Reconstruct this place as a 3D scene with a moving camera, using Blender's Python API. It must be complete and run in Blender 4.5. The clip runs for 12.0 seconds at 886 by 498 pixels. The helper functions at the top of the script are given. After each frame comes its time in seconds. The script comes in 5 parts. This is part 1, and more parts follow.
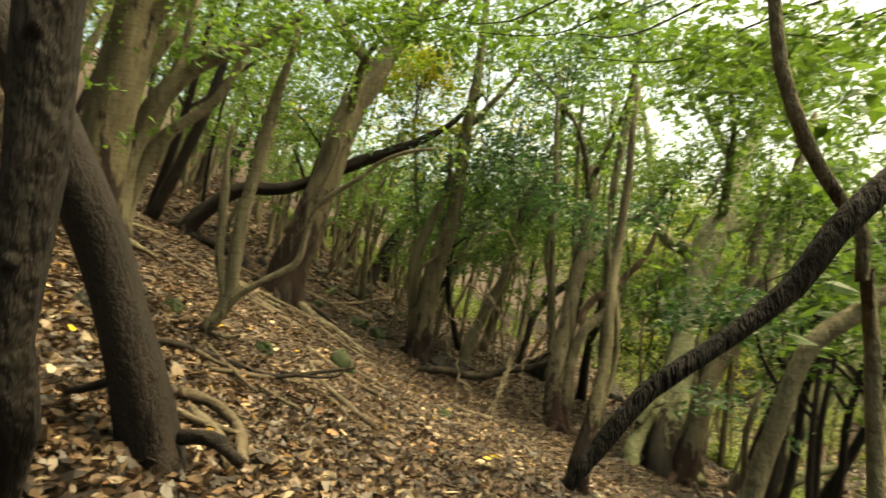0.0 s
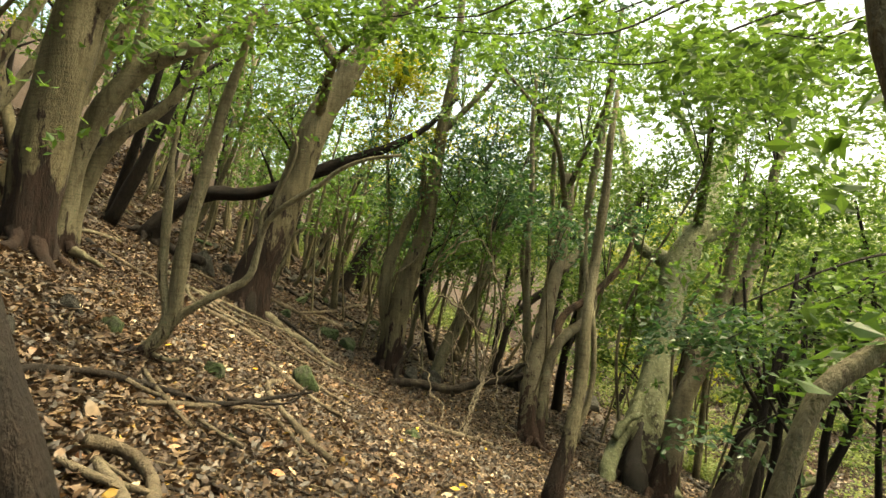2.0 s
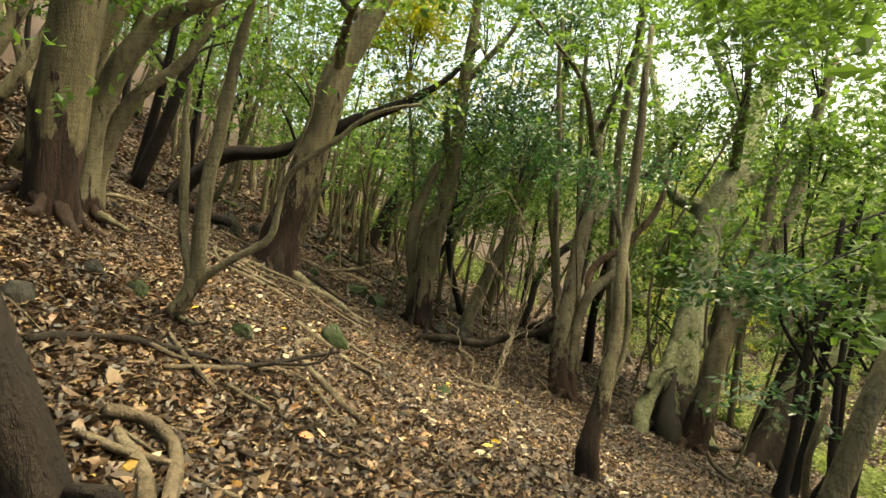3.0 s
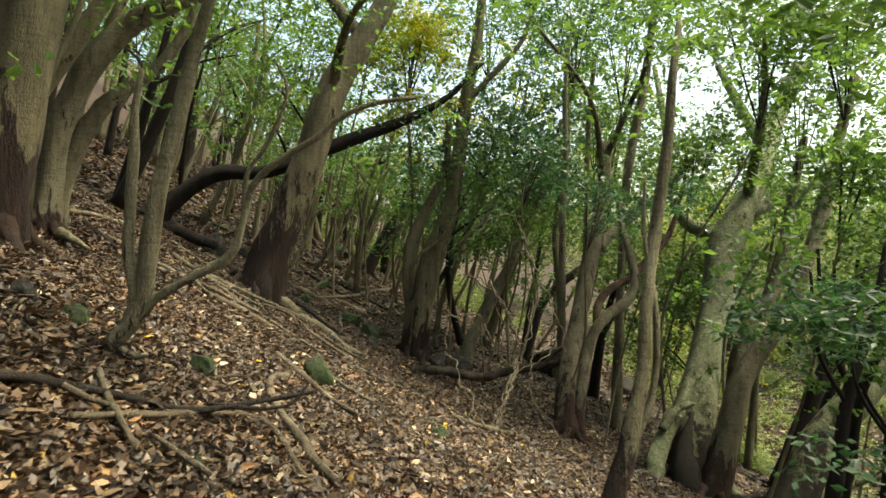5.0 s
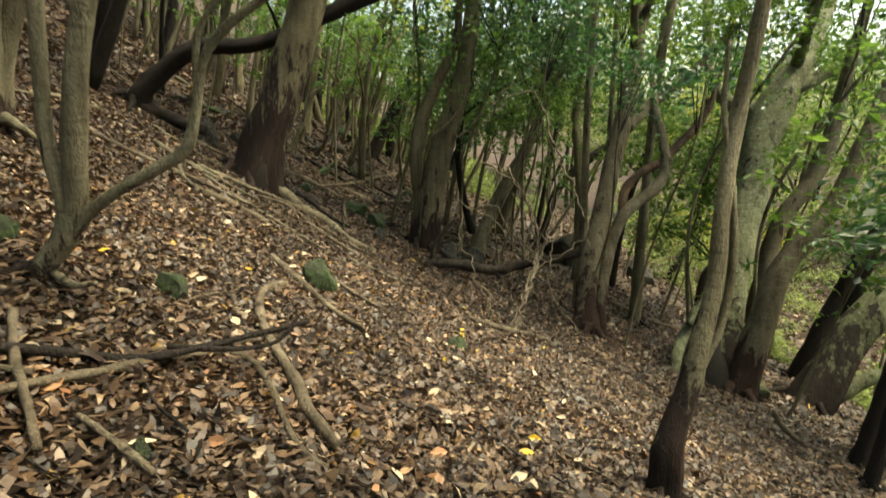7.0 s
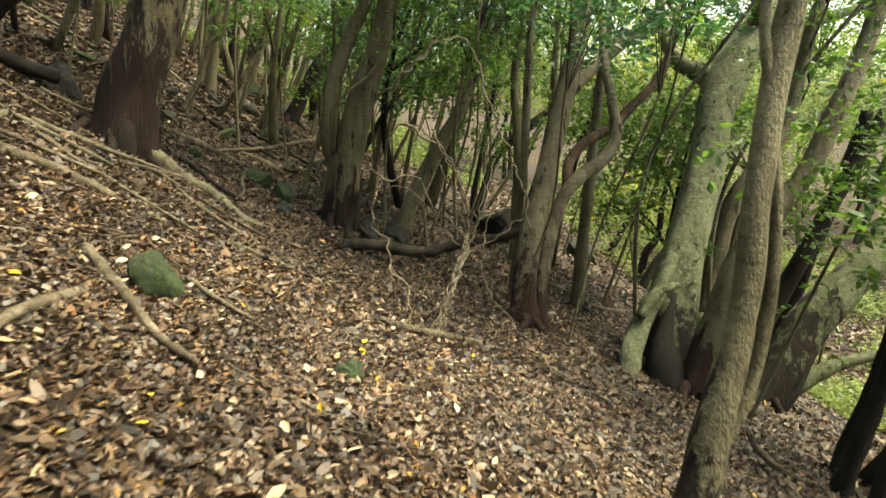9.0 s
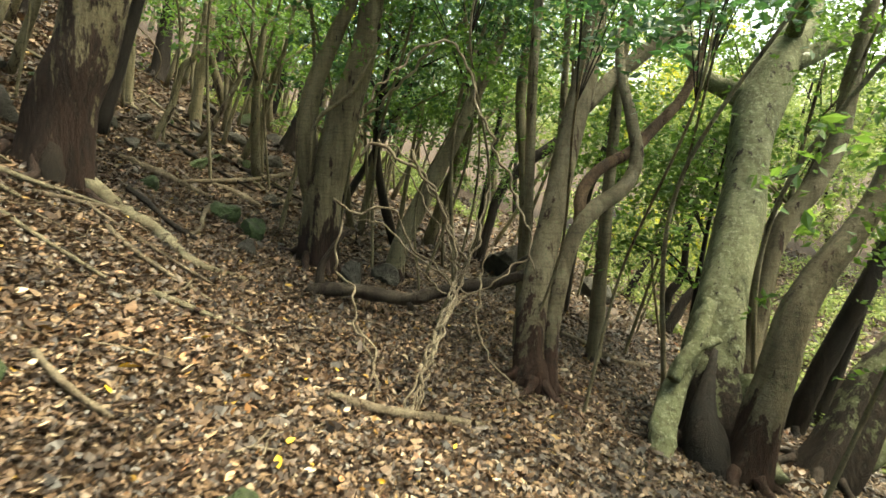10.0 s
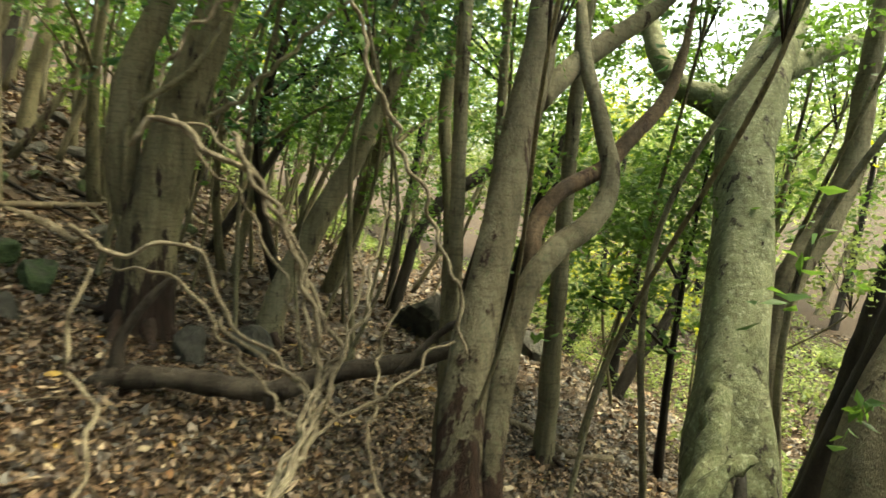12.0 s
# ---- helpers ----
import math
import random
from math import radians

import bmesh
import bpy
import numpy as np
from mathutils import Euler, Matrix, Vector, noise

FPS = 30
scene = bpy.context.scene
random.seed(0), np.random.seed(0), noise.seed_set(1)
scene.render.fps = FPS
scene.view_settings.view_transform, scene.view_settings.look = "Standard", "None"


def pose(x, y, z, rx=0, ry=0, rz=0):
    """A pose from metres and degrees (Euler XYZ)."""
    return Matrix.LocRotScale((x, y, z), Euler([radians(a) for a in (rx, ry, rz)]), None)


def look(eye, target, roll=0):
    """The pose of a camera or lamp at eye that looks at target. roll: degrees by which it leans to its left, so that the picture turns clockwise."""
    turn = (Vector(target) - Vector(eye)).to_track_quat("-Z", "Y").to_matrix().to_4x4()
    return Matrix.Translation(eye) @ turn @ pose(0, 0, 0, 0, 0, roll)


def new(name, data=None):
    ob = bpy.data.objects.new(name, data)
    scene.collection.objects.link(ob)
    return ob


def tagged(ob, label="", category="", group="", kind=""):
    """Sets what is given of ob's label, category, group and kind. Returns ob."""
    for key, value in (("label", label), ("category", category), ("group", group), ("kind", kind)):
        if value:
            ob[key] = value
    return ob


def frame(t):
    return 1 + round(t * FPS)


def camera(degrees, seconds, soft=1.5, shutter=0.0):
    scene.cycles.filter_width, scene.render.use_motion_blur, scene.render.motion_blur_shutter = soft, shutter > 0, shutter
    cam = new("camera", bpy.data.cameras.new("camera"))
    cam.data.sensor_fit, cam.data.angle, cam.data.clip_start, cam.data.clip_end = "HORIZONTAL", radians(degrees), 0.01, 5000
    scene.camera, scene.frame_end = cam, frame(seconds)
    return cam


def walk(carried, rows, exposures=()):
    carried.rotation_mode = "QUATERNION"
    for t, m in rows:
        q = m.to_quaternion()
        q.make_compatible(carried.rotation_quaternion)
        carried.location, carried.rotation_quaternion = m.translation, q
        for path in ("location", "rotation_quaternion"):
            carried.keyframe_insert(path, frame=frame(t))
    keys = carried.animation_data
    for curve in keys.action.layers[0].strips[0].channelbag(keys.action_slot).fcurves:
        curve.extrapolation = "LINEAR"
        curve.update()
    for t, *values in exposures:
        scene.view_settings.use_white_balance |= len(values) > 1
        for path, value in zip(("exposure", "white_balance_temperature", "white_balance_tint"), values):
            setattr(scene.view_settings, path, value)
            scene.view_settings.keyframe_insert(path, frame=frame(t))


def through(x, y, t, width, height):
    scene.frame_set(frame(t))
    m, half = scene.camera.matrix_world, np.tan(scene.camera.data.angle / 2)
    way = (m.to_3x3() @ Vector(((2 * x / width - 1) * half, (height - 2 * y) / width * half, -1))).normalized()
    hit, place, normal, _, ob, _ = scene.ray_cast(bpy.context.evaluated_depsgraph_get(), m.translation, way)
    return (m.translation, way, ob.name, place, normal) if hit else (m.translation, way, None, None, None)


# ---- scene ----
cam = camera(73.0, 12.0, soft=1.5, shutter=0.35)
# seconds, place, then yaw, pitch and roll in degrees
ROWS = [
    (0, -0.03, 0, 1.5, -0.75, 1.25, 2.53),
    (0.5, 0.057, 0.02, 1.562, 7.93, 0.61, 0.98),
    (1, 0.061, 0.123, 1.549, 9.18, 0.72, 0.99),
    (1.5, 0.005, 0.286, 1.538, 2.1, 1.65, 2.2),
    (2, 0.066, 0.376, 1.592, -2.91, 1.82, 2.76),
    (2.5, 0.104, 0.455, 1.596, -1.3, -0.96, 2.34),
    (2.7, 0.087, 0.494, 1.584, -0.39, -2.79, 1.19),
    (4.3, 0.063, 0.872, 1.649, -1.12, -0.52, 1.62),
    (4.5, 0.086, 0.914, 1.639, -1.01, -0.45, 1.62),
    (5, 0.109, 1.327, 1.501, -0.43, 0.16, 1.69),
    (5.5, 0.117, 1.468, 1.573, 0, 1, 1.5),
    (6, 0.107, 1.715, 1.563, 0.45, -0.78, 1.36),
    (6.5, 0.052, 1.985, 1.533, 0.59, -5.72, 1.25),
    (7, 0.012, 2.293, 1.546, -0.11, -11.14, 1.17),
    (7.2, 0.028, 2.383, 1.527, -0.41, -13.2, 1.28),
    (8.8, 0.297, 3.702, 1.389, -5.65, -14.2, 2.19),
    (9, 0.37, 3.915, 1.365, -6.16, -13.79, 2.55),
    (9.5, 0.523, 4.513, 1.258, -6.12, -12.31, 2.4),
    (10, 0.843, 5.351, 1.159, -4.63, -10.47, 2.15),
    (10.5, 0.981, 5.906, 1.018, -4.24, -9.54, 1.96),
    (11, 0.963, 6.696, 1.002, -4.9, -7.89, 2.27),
    (11.5, 1.106, 7.336, 0.888, -7.14, -6.13, 2.76),
    (12, 1.425, 8.081, 0.855, -11.7, -6.33, 3.62),
]
EXPOSURES = [(0.0, 1.95, 11000, -7), (1.0, 2.75, 9400, -3), (2.0, 2.18, 9600, -6), (4.5, 2.0, 8300, -6), (5.5, 1.75, 7500, -6), (7.0, 1.95, 8000, -5), (9.0, 2.35, 7900, -8), (10.5, 2.65, 7900, -9), (12.0, 2.65, 8500, -13)]
walk(cam, [(t, pose(x, y, z, 90 + pitch, 0, yaw) @ pose(0, 0, 0, 0, 0, roll)) for t, x, y, z, yaw, pitch, roll in ROWS], EXPOSURES)
GROUND = (-0.6096, -0.4255, 0.1067, -0.0594, 0.0972)

# ---- world and light ----
SUN_HEIGHT, SUN_TURN = radians(60), radians(82)
world = bpy.data.worlds.new("sky")
scene.world = world
world.use_nodes = True
wn, wl = world.node_tree.nodes, world.node_tree.links
wn.clear()
sky = wn.new("ShaderNodeTexSky")
sky.sky_type, sky.sun_disc = "NISHITA", False
sky.sun_elevation, sky.sun_rotation = SUN_HEIGHT, SUN_TURN
sky.air_density, sky.dust_density, sky.ozone_density = 0.8, 5.0, 0.4
wb = wn.new("ShaderNodeBackground")
wb.inputs["Strength"].default_value = 0.15
wo = wn.new("ShaderNodeOutputWorld")
wl.new(sky.outputs["Color"], wb.inputs["Color"])
wl.new(wb.outputs["Background"], wo.inputs["Surface"])
sun_data = bpy.data.lights.new("sun", "SUN")
sun_data.energy, sun_data.angle, sun_data.color = 1.5, radians(16), (1.0, 0.95, 0.86)
sun = new("sun", sun_data)
sun_from = Vector((math.sin(SUN_TURN) * math.cos(SUN_HEIGHT), math.cos(SUN_TURN) * math.cos(SUN_HEIGHT), math.sin(SUN_HEIGHT)))
sun.matrix_world = look(sun_from * 60, (0, 8, 0))


# ---- materials ----
def ramp(nt, fac, stops):
    node = nt.nodes.new("ShaderNodeValToRGB")
    el = node.color_ramp.elements
    while len(el) < len(stops):
        el.new(0.5)
    for e, (p, col) in zip(el, stops):
        e.position, e.color = p, (*col, 1)
    nt.links.new(fac, node.inputs["Fac"])
    return node.outputs["Color"]


def noise_tex(nt, scale, detail=5.0, rough=0.6, stretch=None, coord="Object"):
    tc = nt.nodes.new("ShaderNodeTexCoord")
    out = tc.outputs[coord]
    if stretch:
        mp = nt.nodes.new("ShaderNodeMapping")
        mp.inputs["Scale"].default_value = stretch
        nt.links.new(out, mp.inputs["Vector"])
        out = mp.outputs["Vector"]
    n = nt.nodes.new("ShaderNodeTexNoise")
    n.inputs["Scale"].default_value, n.inputs["Detail"].default_value, n.inputs["Roughness"].default_value = scale, detail, rough
    nt.links.new(out, n.inputs["Vector"])
    return n.outputs["Fac"]


def mix(nt, fac, a, b, how="MIX"):
    m = nt.nodes.new("ShaderNodeMix")
    m.data_type, m.blend_type = "RGBA", how
    for sock, v in ((m.inputs[0], fac), (m.inputs[6], a), (m.inputs[7], b)):
        if isinstance(v, bpy.types.NodeSocket):
            nt.links.new(v, sock)
        elif isinstance(v, (tuple, list)):
            sock.default_value = (*v, 1)
        else:
            sock.default_value = v
    return m.outputs[2]


def base(name, rough=0.85):
    m = bpy.data.materials.new(name)
    m.use_nodes = True
    bs = m.node_tree.nodes["Principled BSDF"]
    bs.inputs["Roughness"].default_value = rough
    bs.inputs["Specular IOR Level"].default_value = 0.3
    return m, m.node_tree, bs


def bump(nt, bs, height, strength, dist):
    b = nt.nodes.new("ShaderNodeBump")
    b.inputs["Strength"].default_value, b.inputs["Distance"].default_value = strength, dist
    nt.links.new(height, b.inputs["Height"])
    nt.links.new(b.outputs["Normal"], bs.inputs["Normal"])


def bark(name, dark, mid, light, blotch, rot, specks=0.60):
    """Smooth bark with broad upright tones, lichen flecks and a ragged decayed foot whose height is stored per vertex;
    on two leaning trunks that foot stands for shade.
    """
    m, nt, bs = base(name, 0.8)
    broad = noise_tex(nt, 2.6, 5, 0.6, (1, 1, 0.3))
    streak = noise_tex(nt, 15.0, 5, 0.65, (1, 1, 0.09))
    rings = noise_tex(nt, 16.0, 4, 0.6, (0.35, 0.35, 2.4))
    fine = noise_tex(nt, 70.0, 4, 0.65, (1, 1, 0.5))
    flecks = noise_tex(nt, 17.0, 6, 0.75)
    col = ramp(nt, broad, [(0.32, dark), (0.5, mid), (0.68, light)])
    col = mix(nt, ramp(nt, flecks, [(specks - 0.05, (0, 0, 0)), (specks + 0.04, (0.8, 0.8, 0.8))]), col, blotch)
    col = mix(nt, 1.0, col, ramp(nt, streak, [(0.34, (0.62, 0.6, 0.57)), (0.5, (0.96, 0.96, 0.96)), (0.7, (1.1, 1.1, 1.08))]), "MULTIPLY")
    col = mix(nt, 1.0, col, ramp(nt, rings, [(0.36, (0.72, 0.71, 0.7)), (0.5, (1.0, 1.0, 1.0))]), "MULTIPLY")
    col = mix(nt, 1.0, col, ramp(nt, fine, [(0.3, (0.66, 0.66, 0.66)), (0.7, (1.14, 1.14, 1.14))]), "MULTIPLY")
    at = nt.nodes.new("ShaderNodeAttribute")
    at.attribute_name = "decay"
    patch = noise_tex(nt, 6.0, 6, 0.7, (1, 1, 0.22))
    add = nt.nodes.new("ShaderNodeMath")
    add.operation = "MULTIPLY_ADD"
    nt.links.new(patch, add.inputs[0])
    add.inputs[1].default_value = 3.0
    nt.links.new(at.outputs["Fac"], add.inputs[2])
    cut = nt.nodes.new("ShaderNodeMapRange")
    cut.inputs["From Min"].default_value, cut.inputs["From Max"].default_value = 1.78, 1.92
    nt.links.new(add.outputs[0], cut.inputs["Value"])
    df = cut.outputs["Result"]
    flake = noise_tex(nt, 16.0, 7, 0.75, (1, 1, 0.16))
    rotcol = ramp(nt, flake, [(0.34, tuple(c * 0.16 for c in rot)), (0.5, tuple(c * 0.7 for c in rot)), (0.62, rot), (0.76, tuple(min(1, c * 2.0) for c in rot))])
    col = mix(nt, df, col, rotcol)
    nt.links.new(col, bs.inputs["Base Color"])
    hs = nt.nodes.new("ShaderNodeMath")
    hs.operation = "MULTIPLY_ADD"
    nt.links.new(streak, hs.inputs[0])
    hs.inputs[1].default_value = 1.1
    nt.links.new(fine, hs.inputs[2])
    worn = nt.nodes.new("ShaderNodeMath")
    worn.operation = "MULTIPLY"
    nt.links.new(flake, worn.inputs[0])
    nt.links.new(df, worn.inputs[1])
    tall = nt.nodes.new("ShaderNodeMath")
    tall.operation = "MULTIPLY_ADD"
    nt.links.new(worn.outputs[0], tall.inputs[0])
    tall.inputs[1].default_value = 2.6
    nt.links.new(hs.outputs[0], tall.inputs[2])
    bump(nt, bs, tall.outputs[0], 0.75, 0.03)
    return m


BARK_TAN = bark("bark_tan", (0.0862, 0.0713, 0.0414), (0.161, 0.136, 0.0805), (0.236, 0.198, 0.124), (0.109, 0.115, 0.0633), (0.032, 0.016, 0.011))
BARK_PALE = bark("bark_pale", (0.103, 0.0876, 0.0528), (0.187, 0.162, 0.103), (0.27, 0.239, 0.161), (0.129, 0.136, 0.0773), (0.032, 0.016, 0.011))
BARK_TWIN = bark("bark_grey_brown", (0.0832, 0.068, 0.0424), (0.149, 0.126, 0.0817), (0.219, 0.192, 0.13), (0.121, 0.129, 0.0756), (0.04, 0.018, 0.011))
BARK_LICHEN = bark("bark_lichen", (0.088, 0.0935, 0.0473), (0.149, 0.16, 0.0858), (0.215, 0.22, 0.134), (0.33, 0.352, 0.242), (0.026, 0.016, 0.011), 0.585)
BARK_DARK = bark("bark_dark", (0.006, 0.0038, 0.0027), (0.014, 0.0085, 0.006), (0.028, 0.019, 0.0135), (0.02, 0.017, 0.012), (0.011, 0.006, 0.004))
BARK_LOG = bark("bark_log", (0.018, 0.012, 0.009), (0.045, 0.033, 0.024), (0.09, 0.07, 0.053), (0.06, 0.054, 0.04), (0.03, 0.018, 0.012))
BARK_DEAD = bark("bark_dead", (0.06, 0.044, 0.029), (0.13, 0.10, 0.067), (0.23, 0.19, 0.135), (0.10, 0.09, 0.055), (0.08, 0.05, 0.03))
BARK_FRESH = bark("bark_broken", (0.03, 0.02, 0.013), (0.10, 0.06, 0.035), (0.19, 0.13, 0.085), (0.035, 0.024, 0.016), (0.06, 0.03, 0.02))
# rotten wood, near black because the shade inside a hollow is in the colour
SHADED_ROT = bark("shaded_rotten_wood", (0.005, 0.004, 0.003), (0.013, 0.009, 0.006), (0.03, 0.02, 0.014), (0.01, 0.008, 0.006), (0.012, 0.008, 0.006))
VINE_BARK = bark("vine_bark", (0.10, 0.075, 0.05), (0.20, 0.16, 0.11), (0.31, 0.26, 0.185), (0.14, 0.11, 0.075), (0.2, 0.15, 0.1))


def leafy(name, stops, rough=0.45, through=0.35, glow=(0.16, 0.26, 0.03), damp=False):
    """Leaves: colour varies leaf by leaf, and some light passes through the blade."""
    m, nt, bs = base(name, rough)
    bs.inputs["Specular IOR Level"].default_value = 0.5
    gi = nt.nodes.new("ShaderNodeNewGeometry")
    col = ramp(nt, gi.outputs["Random Per Island"], stops)
    var = ramp(nt, noise_tex(nt, 30, 3), [(0.3, (0.7, 0.7, 0.7)), (0.7, (1.2, 1.2, 1.2))])
    col = mix(nt, 1.0, col, var, "MULTIPLY")
    if damp:
        wet = noise_tex(nt, 1.3, 5, 0.65)
        col = mix(nt, 1.0, col, ramp(nt, wet, [(0.36, (0.62, 0.6, 0.58)), (0.5, (1.0, 0.98, 0.95)), (0.64, (1.35, 1.24, 1.14))]), "MULTIPLY")
    nt.links.new(col, bs.inputs["Base Color"])
    tl = nt.nodes.new("ShaderNodeBsdfTranslucent")
    tcol = mix(nt, 0.5, col, glow)
    nt.links.new(tcol, tl.inputs["Color"])
    ms = nt.nodes.new("ShaderNodeMixShader")
    ms.inputs[0].default_value = through
    nt.links.new(bs.outputs[0], ms.inputs[1])
    nt.links.new(tl.outputs[0], ms.inputs[2])
    nt.links.new(ms.outputs[0], nt.nodes["Material Output"].inputs["Surface"])
    return m


LEAF_GREEN = leafy("leaf_green", [(0.0, (0.026, 0.072, 0.02)), (0.4, (0.05, 0.12, 0.03)), (0.75, (0.09, 0.18, 0.042)), (1.0, (0.15, 0.25, 0.055))], through=0.55)
LEAF_DARK = leafy("leaf_dark", [(0.0, (0.016, 0.045, 0.02)), (0.5, (0.035, 0.085, 0.036)), (0.88, (0.062, 0.13, 0.052)), (1.0, (0.13, 0.19, 0.09))], rough=0.28, through=0.45, glow=(0.08, 0.2, 0.05))
LEAF_YELLOW = leafy("leaf_yellow", [(0.0, (0.10, 0.17, 0.02)), (0.5, (0.26, 0.31, 0.03)), (1.0, (0.42, 0.42, 0.04))], through=0.55, glow=(0.5, 0.45, 0.03))
# yellow-green leaves, paler than the rest: the clearing's sunlight is in the colour
LEAF_LIME_LIT = leafy("leaf_lime_lit", [(0.0, (0.07, 0.12, 0.035)), (0.4, (0.14, 0.20, 0.06)), (0.8, (0.24, 0.30, 0.10)), (1.0, (0.38, 0.38, 0.14))], through=0.55, glow=(0.36, 0.44, 0.12))
LITTER = leafy("leaf_litter", [(0.0, (0.010, 0.006, 0.004)), (0.32, (0.03, 0.017, 0.010)), (0.6, (0.07, 0.041, 0.023)), (0.82, (0.125, 0.077, 0.045)), (0.935, (0.19, 0.13, 0.08)), (0.975, (0.33, 0.265, 0.185)), (0.99, (0.16, 0.06, 0.028)), (1.0, (0.32, 0.21, 0.04))], rough=0.5, damp=True, through=0.05, glow=(0.2, 0.1, 0.04))


def fallen(name, stops):
    m, nt, bs = base(name, 0.5)
    oi = nt.nodes.new("ShaderNodeObjectInfo")
    col = ramp(nt, oi.outputs["Random"], stops)
    col = mix(nt, 1.0, col, ramp(nt, noise_tex(nt, 40, 4), [(0.3, (0.6, 0.55, 0.5)), (0.7, (1.15, 1.15, 1.15))]), "MULTIPLY")
    nt.links.new(col, bs.inputs["Base Color"])
    return m


FALLEN_YELLOW = fallen("fallen_yellow", [(0, (0.55, 0.36, 0.03)), (0.6, (0.62, 0.44, 0.06)), (1, (0.50, 0.25, 0.03))])
FALLEN_PALE = fallen("fallen_pale", [(0, (0.50, 0.40, 0.28)), (0.5, (0.60, 0.50, 0.36)), (0.8, (0.42, 0.20, 0.10)), (1, (0.38, 0.24, 0.14))])


def rocky(name, stops, moss):
    m, nt, bs = base(name, 0.9)
    n = noise_tex(nt, 7, 8, 0.65)
    col = ramp(nt, n, stops)
    if moss:
        mf = ramp(nt, noise_tex(nt, 4, 6, 0.7), [(0.36, (0, 0, 0)), (0.5, (1, 1, 1))])
        mc = ramp(nt, noise_tex(nt, 40, 4), [(0.3, (0.018, 0.032, 0.012)), (0.55, (0.045, 0.07, 0.026)), (0.75, (0.085, 0.11, 0.042))])
        col = mix(nt, mf, col, mc)
    nt.links.new(col, bs.inputs["Base Color"])
    bump(nt, bs, noise_tex(nt, 14, 9, 0.75), 1.0, 0.06)
    return m


ROCK_MOSS = rocky("rock_moss", [(0.3, (0.03, 0.03, 0.022)), (0.7, (0.09, 0.088, 0.068))], True)
ROCK_GREY = rocky("rock_grey", [(0.3, (0.018, 0.017, 0.015)), (0.7, (0.07, 0.066, 0.057))], False)


def soil():
    m, nt, bs = base("forest_soil", 0.95)
    big, small = noise_tex(nt, 0.9, 6, 0.6), noise_tex(nt, 26, 8, 0.75)
    col = ramp(nt, small, [(0.3, (0.010, 0.007, 0.005)), (0.48, (0.035, 0.022, 0.014)), (0.62, (0.08, 0.05, 0.03)), (0.8, (0.16, 0.11, 0.068))])
    col = mix(nt, ramp(nt, big, [(0.35, (0.25, 0.25, 0.25)), (0.7, (0, 0, 0))]), col, (0.05, 0.032, 0.02))
    nt.links.new(col, bs.inputs["Base Color"])
    bump(nt, bs, small, 1.0, 0.05)
    return m


SOIL = soil()


# ---- builders ----
def ground_z(x, y):
    """Height of the hillside: steep above the walker, gentler below, with level ground in the clearing at its foot."""
    z = GROUND[0] + GROUND[1] * x + GROUND[2] * math.sqrt((x + 0.9) ** 2 + 0.6) + GROUND[3] * y + GROUND[4] * math.sqrt((y - 12) ** 2 + 6)
    z -= 0.35 * math.exp(-((x - 0.5) ** 2 / 0.7 + (y + 0.3) ** 2 / 6))
    drop = max(0.0, x - 5.5)
    z -= 0.02 * min(drop, 5) ** 2 - 0.40 * max(0.0, drop - 5)
    return z


def bumpy_z(x, y):
    return ground_z(x, y) + 0.05 * noise.noise((x * 0.9, y * 0.9, 3)) + 0.022 * noise.noise((x * 3.1, y * 3.1, 8))


def mesh_object(name, verts, faces, material, parent=None, smooth=True, label=""):
    me = bpy.data.meshes.new(name)
    me.from_pydata(verts, [], faces)
    me.materials.append(material)
    if smooth:
        me.shade_smooth()
    ob = new(name, me)
    if parent:
        ob.parent = parent
    if label:
        tagged(ob, label)
    return ob


def curve_points(rows, step):
    """Even points with radii along a smooth curve through rows of x, y, z, radius."""
    p = [Vector(r) for r in rows]
    p = [p[0] * 2 - p[1]] + p + [p[-1] * 2 - p[-2]]
    out = []
    for i in range(1, len(p) - 2):
        a, b, c, d = p[i - 1:i + 3]
        n = max(2, int((c.xyz - b.xyz).length / step))
        for k in range(n):
            t = k / n
            q = 0.5 * (2 * b + (c - a) * t + (2 * a - 5 * b + 4 * c - d) * t * t + (3 * b - a - 3 * c + d) * t ** 3)
            q.w = max(q.w, 0.3 * min(b.w, c.w))
            out.append(q)
    out.append(p[-2])
    return out


